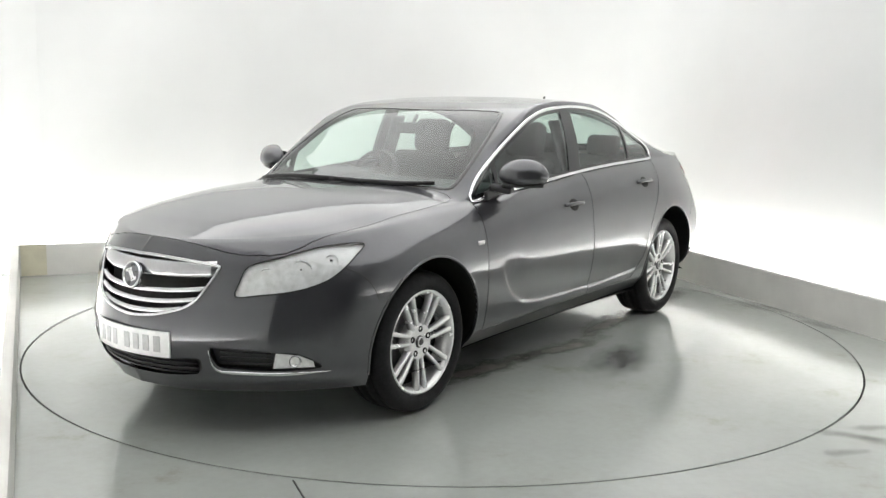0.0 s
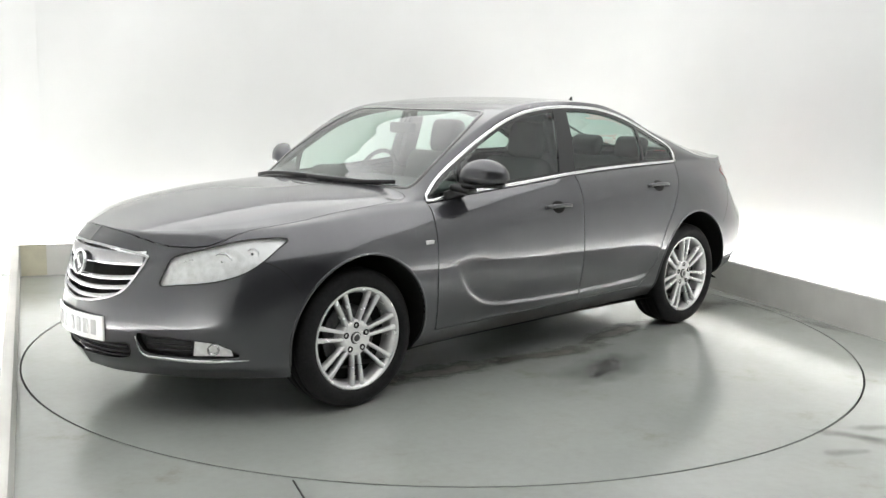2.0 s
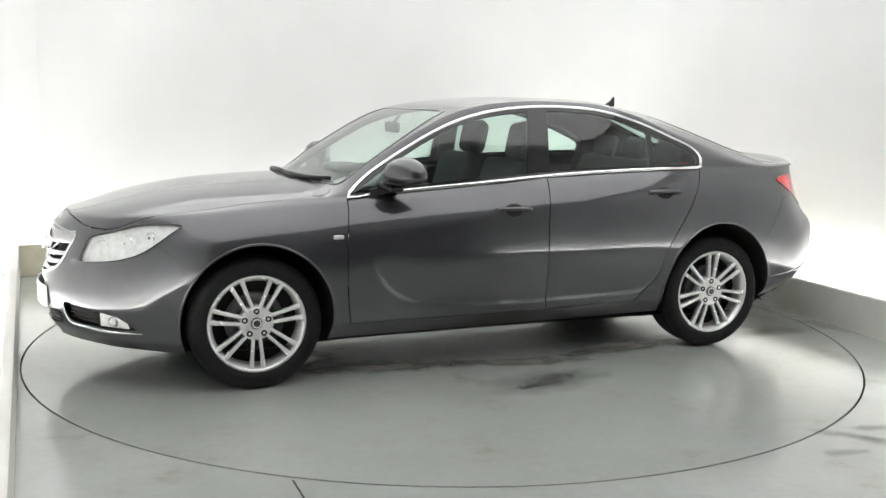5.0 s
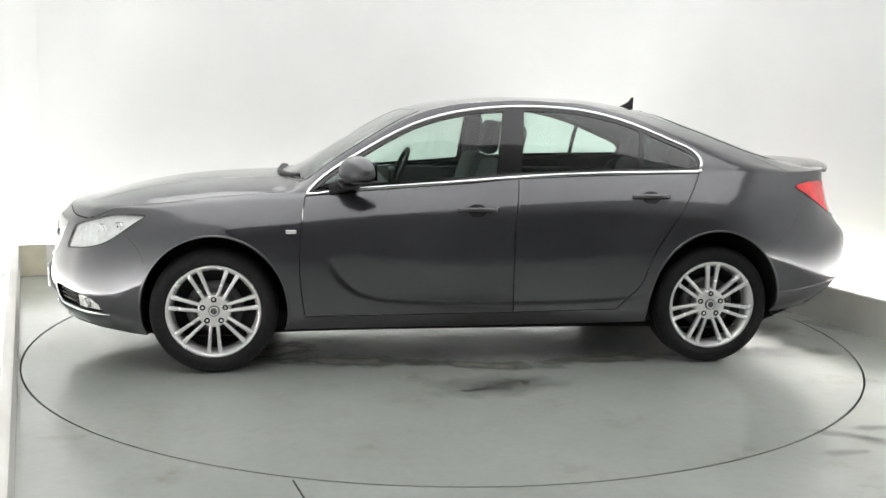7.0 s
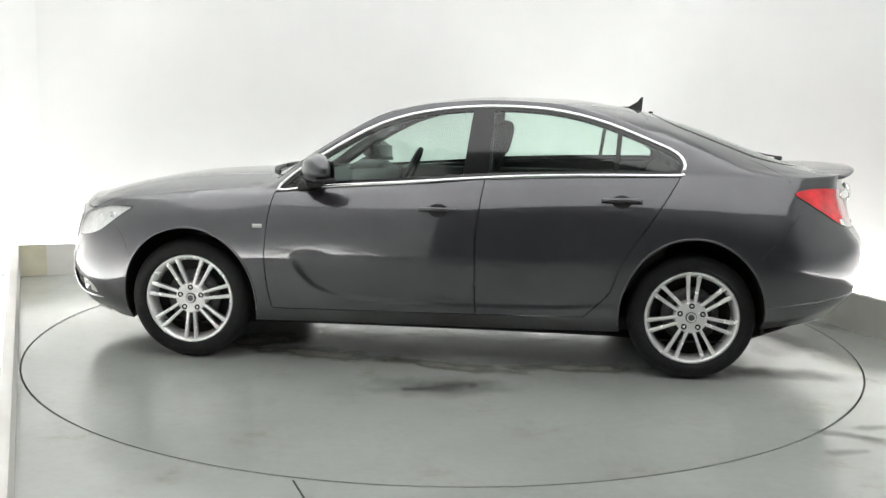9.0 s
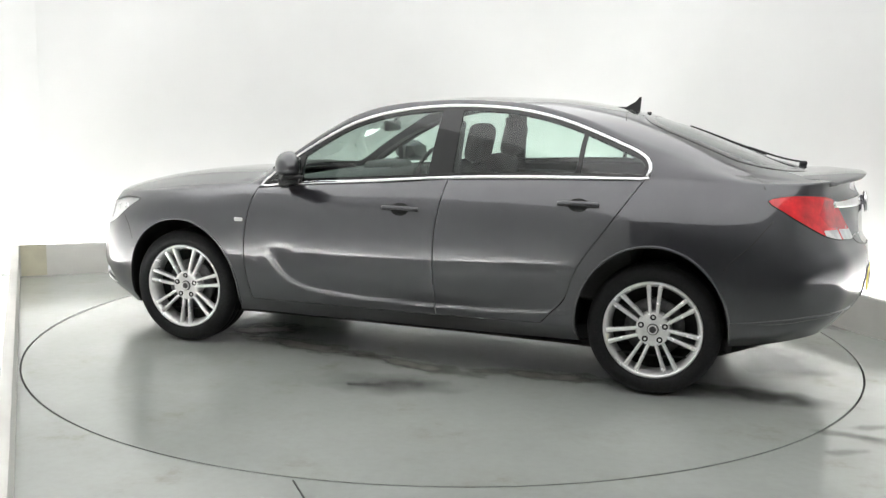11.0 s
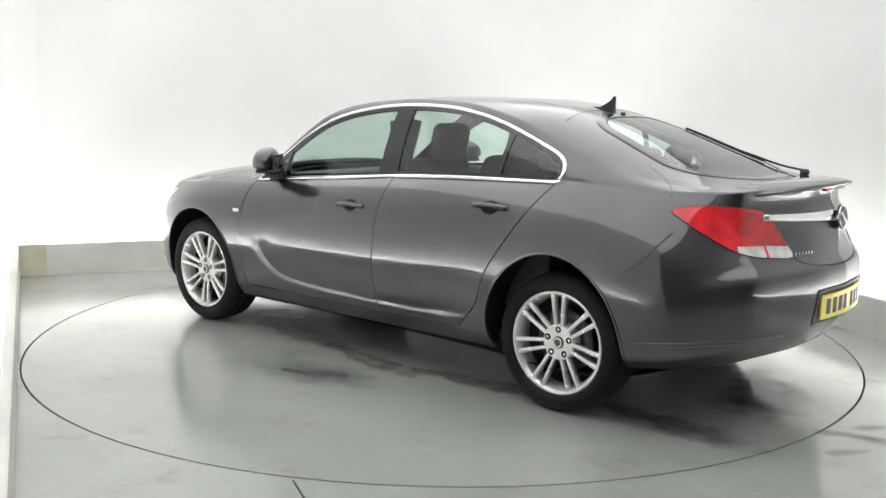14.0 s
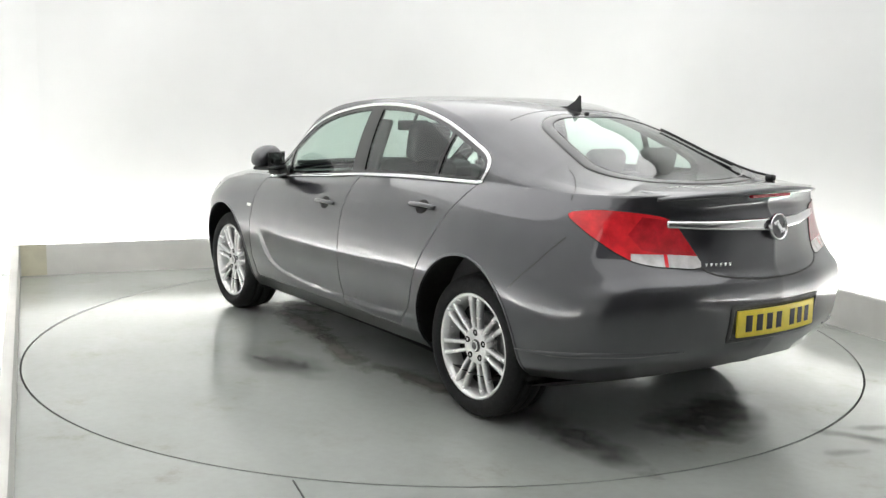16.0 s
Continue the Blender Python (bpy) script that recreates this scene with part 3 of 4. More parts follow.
class Shell:
    """The half body (y <= 0), from which panels are cut."""

    def __init__(self, bm=None, tree=None):
        if bm is not None:
            self.bm, self.row, self.tree = bm, None, tree
            return
        g = body_points() * np.array([1, -1, 1])
        n, m, _ = g.shape
        self.grid = g
        bm = bmesh.new()
        vs = [[bm.verts.new(g[i, j]) for j in range(m)] for i in range(n)]
        row = bm.faces.layers.int.new("row")
        for i in range(n - 1):
            for j in range(m - 1):
                f = bm.faces.new((vs[i][j], vs[i][j + 1], vs[i + 1][j + 1], vs[i + 1][j]))
                f[row] = j
        bmesh.ops.remove_doubles(bm, verts=bm.verts, dist=2e-5)
        bmesh.ops.dissolve_degenerate(bm, edges=bm.edges, dist=1e-5)
        bm.normal_update()
        out = Vector((0, -1, .2))
        side = [f for f in bm.faces if abs(f.calc_center_median().x - 1.5) < .2 and abs(f.calc_center_median().z - .6) < .1]
        if sum(f.normal.dot(out) for f in side) < 0:
            bmesh.ops.reverse_faces(bm, faces=bm.faces)
        bm.normal_update()
        layer = bm.verts.layers.float_vector.new("n")
        for v in bm.verts:
            q = v.normal.copy()
            if abs(v.co.y) < 1e-4:
                q.y = 0
                q.normalize()
            v[layer] = q
        self.bm = bm
        self.row = bm.faces.layers.int["row"]
        from_tree = bm.copy()
        self.tree = BVHTree.FromBMesh(from_tree)

    def on(self, origin, way):
        p, q, _, _ = self.tree.ray_cast(Vector(origin), Vector(way))
        return p, q

    def flank(self, x, z):
        return self.on((x, -3, z), (0, 1, 0))

    def cut(self, poly, e1, e2, keep, closed=True):
        bm = self.bm
        e3 = e1.cross(e2)
        pts = [Vector(p) for p in poly]
        lo = (min(p.x for p in pts) - .05, min(p.y for p in pts) - .05)
        hi = (max(p.x for p in pts) + .05, max(p.y for p in pts) + .05)

        def box(f):
            a = [v.co.dot(e1) for v in f.verts]
            b = [v.co.dot(e2) for v in f.verts]
            return min(a), max(a), min(b), max(b)
        faces = {}
        for f in bm.faces:
            if keep(f):
                b = box(f)
                if b[1] > lo[0] and b[0] < hi[0] and b[3] > lo[1] and b[2] < hi[1]:
                    faces[f] = b
        for a, b in zip(pts, pts[1:] + pts[:1] if closed else pts[1:]):
            x0, x1, y0, y1 = min(a.x, b.x) - 1e-4, max(a.x, b.x) + 1e-4, min(a.y, b.y) - 1e-4, max(a.y, b.y) + 1e-4
            near = [f for f, q in faces.items() if q[1] > x0 and q[0] < x1 and q[3] > y0 and q[2] < y1]
            if not near or (b - a).length < 1e-6:
                continue
            d = b - a
            no = (e1 * -d.y + e2 * d.x).normalized()
            geom = set(near)
            for f in near:
                geom.update(f.edges)
                geom.update(f.verts)
            r = bmesh.ops.bisect_plane(bm, geom=list(geom), dist=2e-5, plane_co=e1 * a.x + e2 * a.y, plane_no=no)
            for f in near:
                faces.pop(f, None)
            for g in list(r["geom"]) + near:
                if isinstance(g, bmesh.types.BMFace) and g.is_valid:
                    faces[g] = box(g)

    def take(self, test):
        """Lifts the faces that pass the test out of the shell, as a bmesh of their own."""
        faces = [f for f in self.bm.faces if test(f)]
        out = bmesh.new()
        ln = out.verts.layers.float_vector.new("n")
        src = self.bm.verts.layers.float_vector["n"]
        made = {}
        for f in faces:
            for v in f.verts:
                if v not in made:
                    made[v] = out.verts.new(v.co)
                    made[v][ln] = v[src]
            try:
                out.faces.new([made[v] for v in f.verts])
            except ValueError:
                pass
        bmesh.ops.delete(self.bm, geom=faces, context="FACES")
        return out

    def panel(self, poly, e1, e2, keep, gap=.0025):
        """Cuts a panel free with an open joint round it."""
        inner, outer = offset(poly, gap), offset(poly, -gap)
        self.cut(inner, e1, e2, keep)
        self.cut(outer, e1, e2, keep)

        def where(f):
            c = f.calc_center_median()
            return c.dot(e1), c.dot(e2)
        got = self.take(lambda f: keep(f) and inside(inner, *where(f)))
        self.take(lambda f: keep(f) and inside(outer, *where(f))).free()
        return got

    def patch(self, poly, e1, e2, keep):
        self.cut(poly, e1, e2, keep)

        def where(f):
            c = f.calc_center_median()
            return c.dot(e1), c.dot(e2)
        return self.take(lambda f: keep(f) and inside(poly, *where(f)))


def thickened(bm, depth):
    """Turns the rim of a panel inwards, so that it shows an edge."""
    layer = bm.verts.layers.float_vector.get("n")
    edges = [e for e in bm.edges if len(e.link_faces) == 1 and min(abs(v.co.y) for v in e.verts) > 1e-4]
    new_v = {}
    for e in edges:
        for v in e.verts:
            if v not in new_v:
                q = Vector(v[layer])
                w = bm.verts.new(v.co - q * depth)
                w[layer] = q
                new_v[v] = w
    for e in edges:
        a, b = e.verts
        try:
            bm.faces.new((a, b, new_v[b], new_v[a]))
        except ValueError:
            pass
    return bm


def cross_loop(poly):
    """The half outline (distance, height), made whole across the centre line."""
    left = [(-y, z) for y, z in poly]
    right = [(y, z) for y, z in poly[::-1] if y > 1e-6]
    return left + right


def plan_loop(poly):
    left = [(x, -y) for x, y in poly]
    right = [(x, y) for x, y in poly[::-1] if y > 1e-6]
    return left + right


def build_wheel(turn):
    """One wheel at the origin, its face to -y."""
    prof = [(.230, -.02), (.239, -.040), (.2475, -.047), (.2475, -.057), (.240, -.060), (.231, -.052), (.226, -.044), (.217, -.03), (.213, .06), (.215, .15), (.232, .16)]
    rim = lathe(prof, 72)
    wheel = part("wheel", rim, ALLOY, None, "silver seven-twin-spoke alloy wheel")
    tyre = [(.2445, -.043), (.249, -.059), (.260, -.069), (.284, -.072), (.304, -.067), (.318, -.056), (.3275, -.043), (.332, -.025), (.3335, -.006), (.3305, -.004), (.3305, 0), (.3345, .002), (.335, .045), (.332, .047), (.332, .053), (.335, .055), (.3345, .098), (.3305, .10), (.3305, .104),
            (.3335, .106), (.3275, .145), (.303, .168), (.27, .172), (.23, .158)]
    part("tyre", lathe(tyre, 96), TYRE, wheel, "black rubber tyre")
    spokes = bmesh.new()
    for k in range(7):
        for s in (-1, 1):
            pts = [(.055, s * .0145, -.032, .021), (.080, s * .0175, -.037, .0185), (.135, s * .0220, -.044, .0195), (.188, s * .0265, -.049, .0210), (.220, s * .0295, -.051, .025), (.233, s * .031, -.048, .032)]
            rows = []
            for r, o, y, w in pts:
                sec = [(-.5, .030), (-.5, .004), (-.3, -.003), (.3, -.003), (.5, .004), (.5, .030)]
                rows.append([spokes.verts.new((o + w * a, y + b, r)) for a, b in sec])
            for a, b in zip(rows, rows[1:]):
                for i in range(6):
                    spokes.faces.new((a[i], a[(i + 1) % 6], b[(i + 1) % 6], b[i]))
            m = pose(0, 0, 0, 0, turn + k * 360 / 7, 0)
            bmesh.ops.transform(spokes, matrix=m, verts=[v for row in rows for v in row])
    bmesh.ops.recalc_face_normals(spokes, faces=spokes.faces)
    part("spokes", spokes, ALLOY, wheel, "paired silver spokes")
    part("hub", lathe([(0, -.033), (.030, -.034), (.036, -.033), (.064, -.039), (.080, -.039), (.087, -.033), (.090, .02)], 48), ALLOY, wheel)
    part("hub_cap", lathe([(0, -.044), (.020, -.043), (.028, -.040), (.031, -.029)], 32), DARK_ALLOY, wheel, "round grey hub cap")
    part("hub_ring", lathe([(.017, -.0435), (.019, -.0465), (.0225, -.0465), (.0245, -.0425)], 32), ALLOY, wheel, "small silver ring on the hub cap")
    for k in range(5):
        a = radians(72 * k)
        bm = lathe([(0, -.0345), (.007, -.0355), (.008, -.0405), (.0150, -.0405), (.0158, -.02)], 16)
        bmesh.ops.translate(bm, vec=(.062 * math.sin(a), 0, .062 * math.cos(a)), verts=bm.verts)
        part("wheel_nut", bm, LINER, wheel, "dark recessed wheel nut")
    part("brake_disc", lathe([(.07, .02), (.150, .02), (.150, .045), (.07, .045)], 64, True), DARK_ALLOY, wheel, "grey steel brake disc")
    # added black cone, it stands for the shade behind the spokes
    part("spoke_gap_shade", lathe([(.212, .03), (.20, .06), (.06, .085), (.0, .085)], 48), LINER, wheel)
    return wheel


def seat(x, y, parent):
    """A front seat with head restraint."""
    s = part("seat", soft_box(0, 0, 0, .52, .50, .17, .06, 4, m=pose(x, y, .48, 0, -6)), CLOTH, parent, "charcoal cloth front seat")
    part("backrest", soft_box(0, 0, .30, .15, .49, .62, .065, 4, m=pose(x + .22, y, .53, 0, 17)), CLOTH, s)
    part("headrest", soft_box(0, 0, 0, .11, .26, .22, .05, 4, m=pose(x + .47, y, 1.215, 0, 12)), CLOTH, s)
    for d in (-.06, .06):
        part("headrest_post", tube([(x + .43, y + d, 1.05), (x + .455, y + d, 1.14)], .007), CHROME, s)
    return s


def plate(ink, face, parent, m, bend, label, half=.26):
    """A number plate that follows the bumper, its marks plain bars."""
    s = -1 if m.translation.x < 0 else 1

    def bent(y0, y1, z0, z1, x0, x1, n):
        bm = soft_box(0, (y0 + y1) / 2, (z0 + z1) / 2, x1 - x0, y1 - y0, z1 - z0, .0)
        cuts = [e for e in bm.edges if abs(e.verts[0].co.y - e.verts[1].co.y) > 1e-4]
        bmesh.ops.subdivide_edges(bm, edges=cuts, cuts=n)
        for v in bm.verts:
            v.co.x += s * (x0 + x1) / 2 - s * bend * v.co.y ** 2
        bmesh.ops.transform(bm, matrix=m, verts=bm.verts)
        return bm
    p = part("number_plate", bent(-half, half, -.0555, .0555, -.004, .004, 12), face, parent, label, False)
    y = -.222 * half / .26
    for k in range(7):
        if k == 4:
            y += .034 * half / .26
        part("plate_mark", bent(y + .005, y + .005 + .034 * half / .26, -.034, .034, .003, .0056, 1), ink, p, smooth=False)
        y += .0595 * half / .26
    return p


def build_car():
    car = new("car")
    tagged(car, "dark grey metallic hatchback car with chrome trim, on the turntable", "car")
    sh = Shell()
    low = lambda f: f[sh.row] < N_BAND - 1
    side = lambda f: N_BAND - 2 <= f[sh.row] < N_BAND + N_SIDE - 1
    flank = lambda f: f[sh.row] < N_BAND + 2 and f.calc_center_median().y < -.5
    top = lambda f: f[sh.row] >= N_BAND - 1
    nose = lambda f: f.calc_center_median().x < -.2 and f[sh.row] < N_BAND + 3
    tail = lambda f: f.calc_center_median().x > 3.0 and f[sh.row] < N_BAND + 3

    # wheel arches
    for (cx, cz, rx, rz), dip in zip(ARCHES, (.27, .19)):
        ring = [(cx + rx * math.cos(2 * math.pi * i / 72), cz + rz * math.sin(2 * math.pi * i / 72)) for i in range(72)]
        deep = [(cx + rx * math.cos(a), cz + rz * math.sin(a)) for a in np.linspace(math.pi + dip, -dip, 60)]
        lip = []
        liner = bmesh.new()
        rows = []
        for x, z in deep:
            p, q = sh.flank(x, z)
            y = p.y if p else -.86
            lip.append((x, y, z))
            rows.append([liner.verts.new(c) for c in ((x, y + .001, z), (x, y + .03, z), (cx + (x - cx) * 1.06, y + .034, cz + (z - cz) * 1.06), (cx + (x - cx) * 1.06, -.45, cz + (z - cz) * 1.06), (cx, -.45, cz))])
        for a, b in zip(rows, rows[1:]):
            for i in range(4):
                liner.faces.new((a[i], a[i + 1], b[i + 1], b[i]))
        sh.patch(ring, X_AXIS, Z_AXIS, low).free()
        hem = [sh.flank(x, z) for x, z in [(cx + (rx + .004) * math.cos(a), cz + (rz + .004) * math.sin(a)) for a in np.linspace(math.pi + dip * .8, -dip * .8, 60)]]
        both("arch_lip", ribbon([p for p, q in hem], [q for p, q in hem], .012, .004), PAINT, car)
        both("arch_liner", liner, LINER, car, "black wheel arch liner")

    # side windows
    dlo = rounded(DLO, n=2)
    glazing = sh.patch(offset(dlo, .004), X_AXIS, Z_AXIS, side)
    sub = Shell(glazing, sh.tree)
    panes = offset(dlo, .024)
    every = lambda f: True
    sub.cut(panes, X_AXIS, Z_AXIS, every)
    bars = [((1.558, 1.45), (1.492, .95)), ((1.672, 1.45), (1.632, .95)), ((2.338, 1.40), (2.292, 1.0)), ((2.362, 1.40), (2.316, 1.0)), ((.735, 1.25), (.715, .9)), ((.76, 1.25), (.74, .9))]
    for a, b in bars:
        sub.cut([a, b], X_AXIS, Z_AXIS, every, closed=False)

    def before(k, c):
        (ax, az), (bx, bz) = bars[k]
        return c.x < ax + (c.z - az) * (bx - ax) / (bz - az)

    def zone(f):
        c = f.calc_center_median()
        if not inside(panes, c.x, c.z):
            return 0
        if before(5, c) and not before(4, c):
            return 0
        if before(4, c):
            return 4
        if before(0, c):
            return 1
        if before(1, c):
            return 0
        if before(2, c):
            return 2
        return 0 if before(3, c) else 3
    got = {k: sub.take(lambda f, k=k: zone(f) == k) for k in (1, 2, 3, 4)}
    both("window_frame", thickened(sub.bm, .02), GLOSS_BLACK, car, "gloss black window frame and pillar cover")
    for k, name in ((1, "front_side_window"), (2, "rear_side_window"), (3, "quarter_window"), (4, "corner_window")):
        bm = got[k]
        for v in bm.verts:
            v.co.y += .005
        for ob in both(name, bm, GLASS, car, "green tinted side glass"):
            ob.visible_shadow = False
    strip = [sh.flank(x, z) for x, z in dlo]
    strip = [(p, q) for p, q in strip if p]
    both("window_trim", ribbon([p for p, q in strip], [q if q.y < 0 else -q for p, q in strip], .019, .007, True), CHROME, car, "chrome strip round the side windows")

    # doors
    belt = [p for p in DLO[:9]]
    belt_f = [(x, z - .011) for x, z in belt if .5 < x < 1.6]
    belt_r = [(x, z - .011) for x, z in belt if 1.65 < x < 2.62]
    door_f = rounded(SEAM_F[::-1], False) + belt_f + rounded(SEAM_B, False)
    door_r = rounded(SEAM_B[::-1], False) + belt_r + rounded(SEAM_R, False)
    doors = []
    for poly in (door_f, door_r):
        bm = sh.panel(poly, X_AXIS, Z_AXIS, flank)
        doors.append(both("door", thickened(bm, .02), PAINT, car, "grey painted door"))
    for pair, (hx, hz) in zip(doors, ((1.385, .871), (2.345, .943))):
        p, q = sh.flank(hx, hz)
        for s, door in ((1, pair[0]), (-1, pair[1])):
            turn = q.to_track_quat("-Y", "Z").to_matrix().to_4x4()
            # flat black disc, it paints the shade of the hollow behind the grip
            shade_disc = lathe([(.0, -.0010), (.02, -.0014), (.036, -.0014), (.040, .001)], 32)
            bmesh.ops.transform(shade_disc, matrix=Matrix.Translation(p) @ turn @ Matrix.Diagonal((1.32, 1, .90, 1)), verts=shade_disc.verts)
            grip_pts = [(-.105 + .021 * i, -.003 - .017 * math.sin(math.pi * i / 10) ** .6, .002) for i in range(11)]
            grip = ribbon(grip_pts, [(0, -1, 0)] * 11, .021, .011)
            bmesh.ops.transform(grip, matrix=Matrix.Translation(p) @ turn, verts=grip.verts)
            if s < 0:
                shade_disc, grip = flipped(shade_disc), flipped(grip)
            part("handle_shade", shade_disc, LINER, door, "dark disc standing for the shaded recess behind the handle")
            part("handle", grip, PAINT, door, "body-coloured door handle")

    # bonnet, windscreen, rear glass
    bonnet = sh.panel(rounded(plan_loop(BONNET), n=2), X_AXIS, Y_AXIS, lambda f: f[sh.row] >= N_BAND - 18 and f.calc_center_median().x < .6, .0014)
    part("bonnet", mirror_y(thickened(bonnet, .015)), PAINT, car, "grey painted bonnet")
    screen = sh.patch(rounded(plan_loop(WINDSCREEN), n=2), X_AXIS, Y_AXIS, top)
    ob = part("windscreen", mirror_y(screen), SCREEN, car, "large green tinted windscreen")
    ob.visible_shadow = False
    back = sh.patch(rounded(plan_loop(REAR_GLASS), n=2), X_AXIS, Y_AXIS, top)
    ob = part("rear_window", mirror_y(back), GLASS, car, "sloping tinted rear window")
    ob.visible_shadow = False

    def over(x, y):
        p, q = sh.on((x, -max(abs(y), .002), 3), (0, 0, -1))
        s = 1 if y <= 0 else -1
        return Vector((p.x, p.y * s, p.z)), Vector((q.x, q.y * s, q.z))
    for name, loop, w in (("windscreen_seal", WINDSCREEN, .022), ("rear_window_seal", REAR_GLASS, .060)):
        pts = [over(x, y) for x, y in rounded(plan_loop(loop), n=3)]
        part(name, ribbon([p for p, q in pts], [q for p, q in pts], w, .003, True), GLOSS_BLACK, car)
    cowl = bmesh.new()
    rows = []
    for i in range(25):
        y = -.64 + 1.28 * i / 24
        x0 = .285 + .24 * (y / .64) ** 2 * .5
        p, _ = over(x0 + .02, y * .99)
        rows.append([cowl.verts.new((x0 - .01, y, p.z - .02)), cowl.verts.new((x0 + .11 + .06 * (y / .64) ** 2, y, p.z - .012))])
    for a, b in zip(rows, rows[1:]):
        cowl.faces.new((a[0], a[1], b[1], b[0]))
    part("cowl", cowl, TRIM, car, "black plastic cowl under the windscreen")

    # grille, intake and lamps
    grille = sh.patch(rounded(cross_loop(GRILLE), n=2), Y_AXIS, Z_AXIS, nose)
    for v in grille.verts:
        v.co.x += .055
    part("grille", mirror_y(grille), LINER, car, "black grille opening")
    intake = sh.patch(rounded(cross_loop(INTAKE), n=2), Y_AXIS, Z_AXIS, nose)
    for v in intake.verts:
        v.co.x += .03
    part("lower_intake", mirror_y(intake), LINER, car, "black lower air intake")

    def front(y, z):
        return sh.on((-3, -max(abs(y), .002), z), (1, 0, 0))

    def mirrored_front(y, z):
        p, q = front(y, z)
        if p is None:
            return None
        s = 1 if y <= 0 else -1
        return Vector((p.x, p.y * s, p.z)), Vector((q.x, q.y * s, q.z))
    loop = [mirrored_front(y, z) for y, z in rounded(cross_loop(GRILLE), n=3)]
    part("grille_frame", ribbon([p for p, q in loop], [q for p, q in loop], .014, .009, True), SATIN, car, "chrome grille surround")
    for z0, dip, half, w in ((.737, .010, .374, .072), (.655, .022, .350, .024), (.610, .024, .322, .024), (.567, .024, .262, .024)):
        pts = [mirrored_front(-half + 2 * half * i / 24, z0 - dip * (1 - ((i - 12) / 12) ** 2)) for i in range(25)]
        part("grille_bar", ribbon([p + Vector((.014, 0, 0)) for p, q in pts], [q for p, q in pts], w, .014), SATIN, car, "chrome grille bar")
    for z0 in (.335, .313, .292):
        pts = [mirrored_front(-.32 + .64 * i / 16, z0 + .006 * ((i - 8) / 8) ** 2) for i in range(17)]
        part("intake_bar", ribbon([p + Vector((.02, 0, 0)) for p, q in pts], [q for p, q in pts], .006, .008), TRIM, car)

    def badge(m, r, parent):
        ring = lathe([(r * .86, 0), (r * .88, -.010), (r * .97, -.012), (r, -.004), (r, .004)], 40)
        bmesh.ops.transform(ring, matrix=m, verts=ring.verts)
        b = part("badge", ring, CHROME, parent, "round chrome badge, plain")
        disc = lathe([(0, -.006), (r * .6, -.006), (r * .88, -.003)], 40)
        bmesh.ops.transform(disc, matrix=m, verts=disc.verts)
        part("badge_disc", disc, BADGE_GREY, b)
        for dx, dz, w, h, tilt in ((0, 0, 1.05, .34, 48), (-.34, .30, .62, .26, -20), (.34, -.30, .62, .26, -20)):
            bar = soft_box(0, 0, 0, r * w, .007, r * h, .003, m=m @ pose(r * dx, -.008, r * dz, 0, tilt, 0))
            part("badge_bar", bar, CHROME, b)
    p, q = front(0, .690)
    badge(pose(p.x - .012, 0, .690, 0, 0, -90) @ pose(0, 0, 0, -12, 0, 0), .058, car)

    def lamp_loop(pts3, e1, n=3):
        return rounded([(Vector(p).dot(e1), p[2]) for p in pts3], n=n)
    lens = sh.patch(lamp_loop(HEAD3, FRONT_DIAG), FRONT_DIAG, Z_AXIS, nose)
    house = lens.copy()
    for v in house.verts:
        q = Vector(v[house.verts.layers.float_vector["n"]])
        v.co -= q * .016
    for a, b in zip(both("headlight", thickened(house, -.015), REFLECTOR, car, "silver headlight unit behind a clear lens"), both("lens", lens, LENS, car)):
        b.parent = a
        b.visible_shadow = False
        sgn = -1 if a.bound_box[0][1] < -.1 else 1
        for cx, cy, cz, r in ((-.715, .545, .695, .046), (-.615, .64, .730, .044), (-.51, .715, .765, .028)):
            bowl = lathe([(r * .25, .016), (r * .45, .013), (r * .8, .003), (r, -.004), (r * 1.06, -.004), (r * 1.08, .012)], 32)
            bmesh.ops.transform(bowl, matrix=pose(cx + .02, sgn * cy, cz, 0, 0, -50 * -sgn if sgn > 0 else -50), verts=bowl.verts)
            part("reflector_bowl", bowl, CHROME, a, "round chrome reflector")
            bulb = bmesh.new()
            bmesh.ops.create_uvsphere(bulb, u_segments=16, v_segments=10, radius=r * .42)
            bmesh.ops.translate(bulb, vec=(cx + .022, sgn * (cy - .004), cz), verts=bulb.verts)
            part("bulb", bulb, BULB, a, "dark glass bulb")
    ring = [sh.on(Vector(p) + Vector((-1, -1, 0)), (.7071, .7071, 0)) for p in [FRONT_DIAG * u + Z_AXIS * z + Vector((-.62, -.62, 0)) for u, z in lamp_loop(HEAD3, FRONT_DIAG)]]
    ring = [(p, q) for p, q in ring if p]
    both("headlight_seal", ribbon([p for p, q in ring], [q for p, q in ring], .006, .002, True), RUBBER, car)

    pocket = sh.patch(lamp_loop(FOG3, FRONT_DIAG), FRONT_DIAG, Z_AXIS, nose)
    for v in pocket.verts:
        v.co += Vector((.03, .02, 0))
    both("fog_light_pocket", thickened(pocket, -.03), TRIM, car, "black fog light pocket in the bumper")
    diag = lambda u, z: sh.on(FRONT_DIAG * u + Z_AXIS * z + Vector((-2, -2, 0)), (.7071, .7071, 0))
    fl = [diag(Vector(p).dot(FRONT_DIAG), p[2]) for p in ((-.73, -.622, .395), (-.66, -.686, .384), (-.61, -.722, .354), (-.60, -.722, .326), (-.735, -.61, .326))]
    fog = bmesh.new()
    mid = sum((p for p, q in fl), Vector()) / len(fl)
    c = fog.verts.new(mid + Vector((-.006, -.006, 0)))
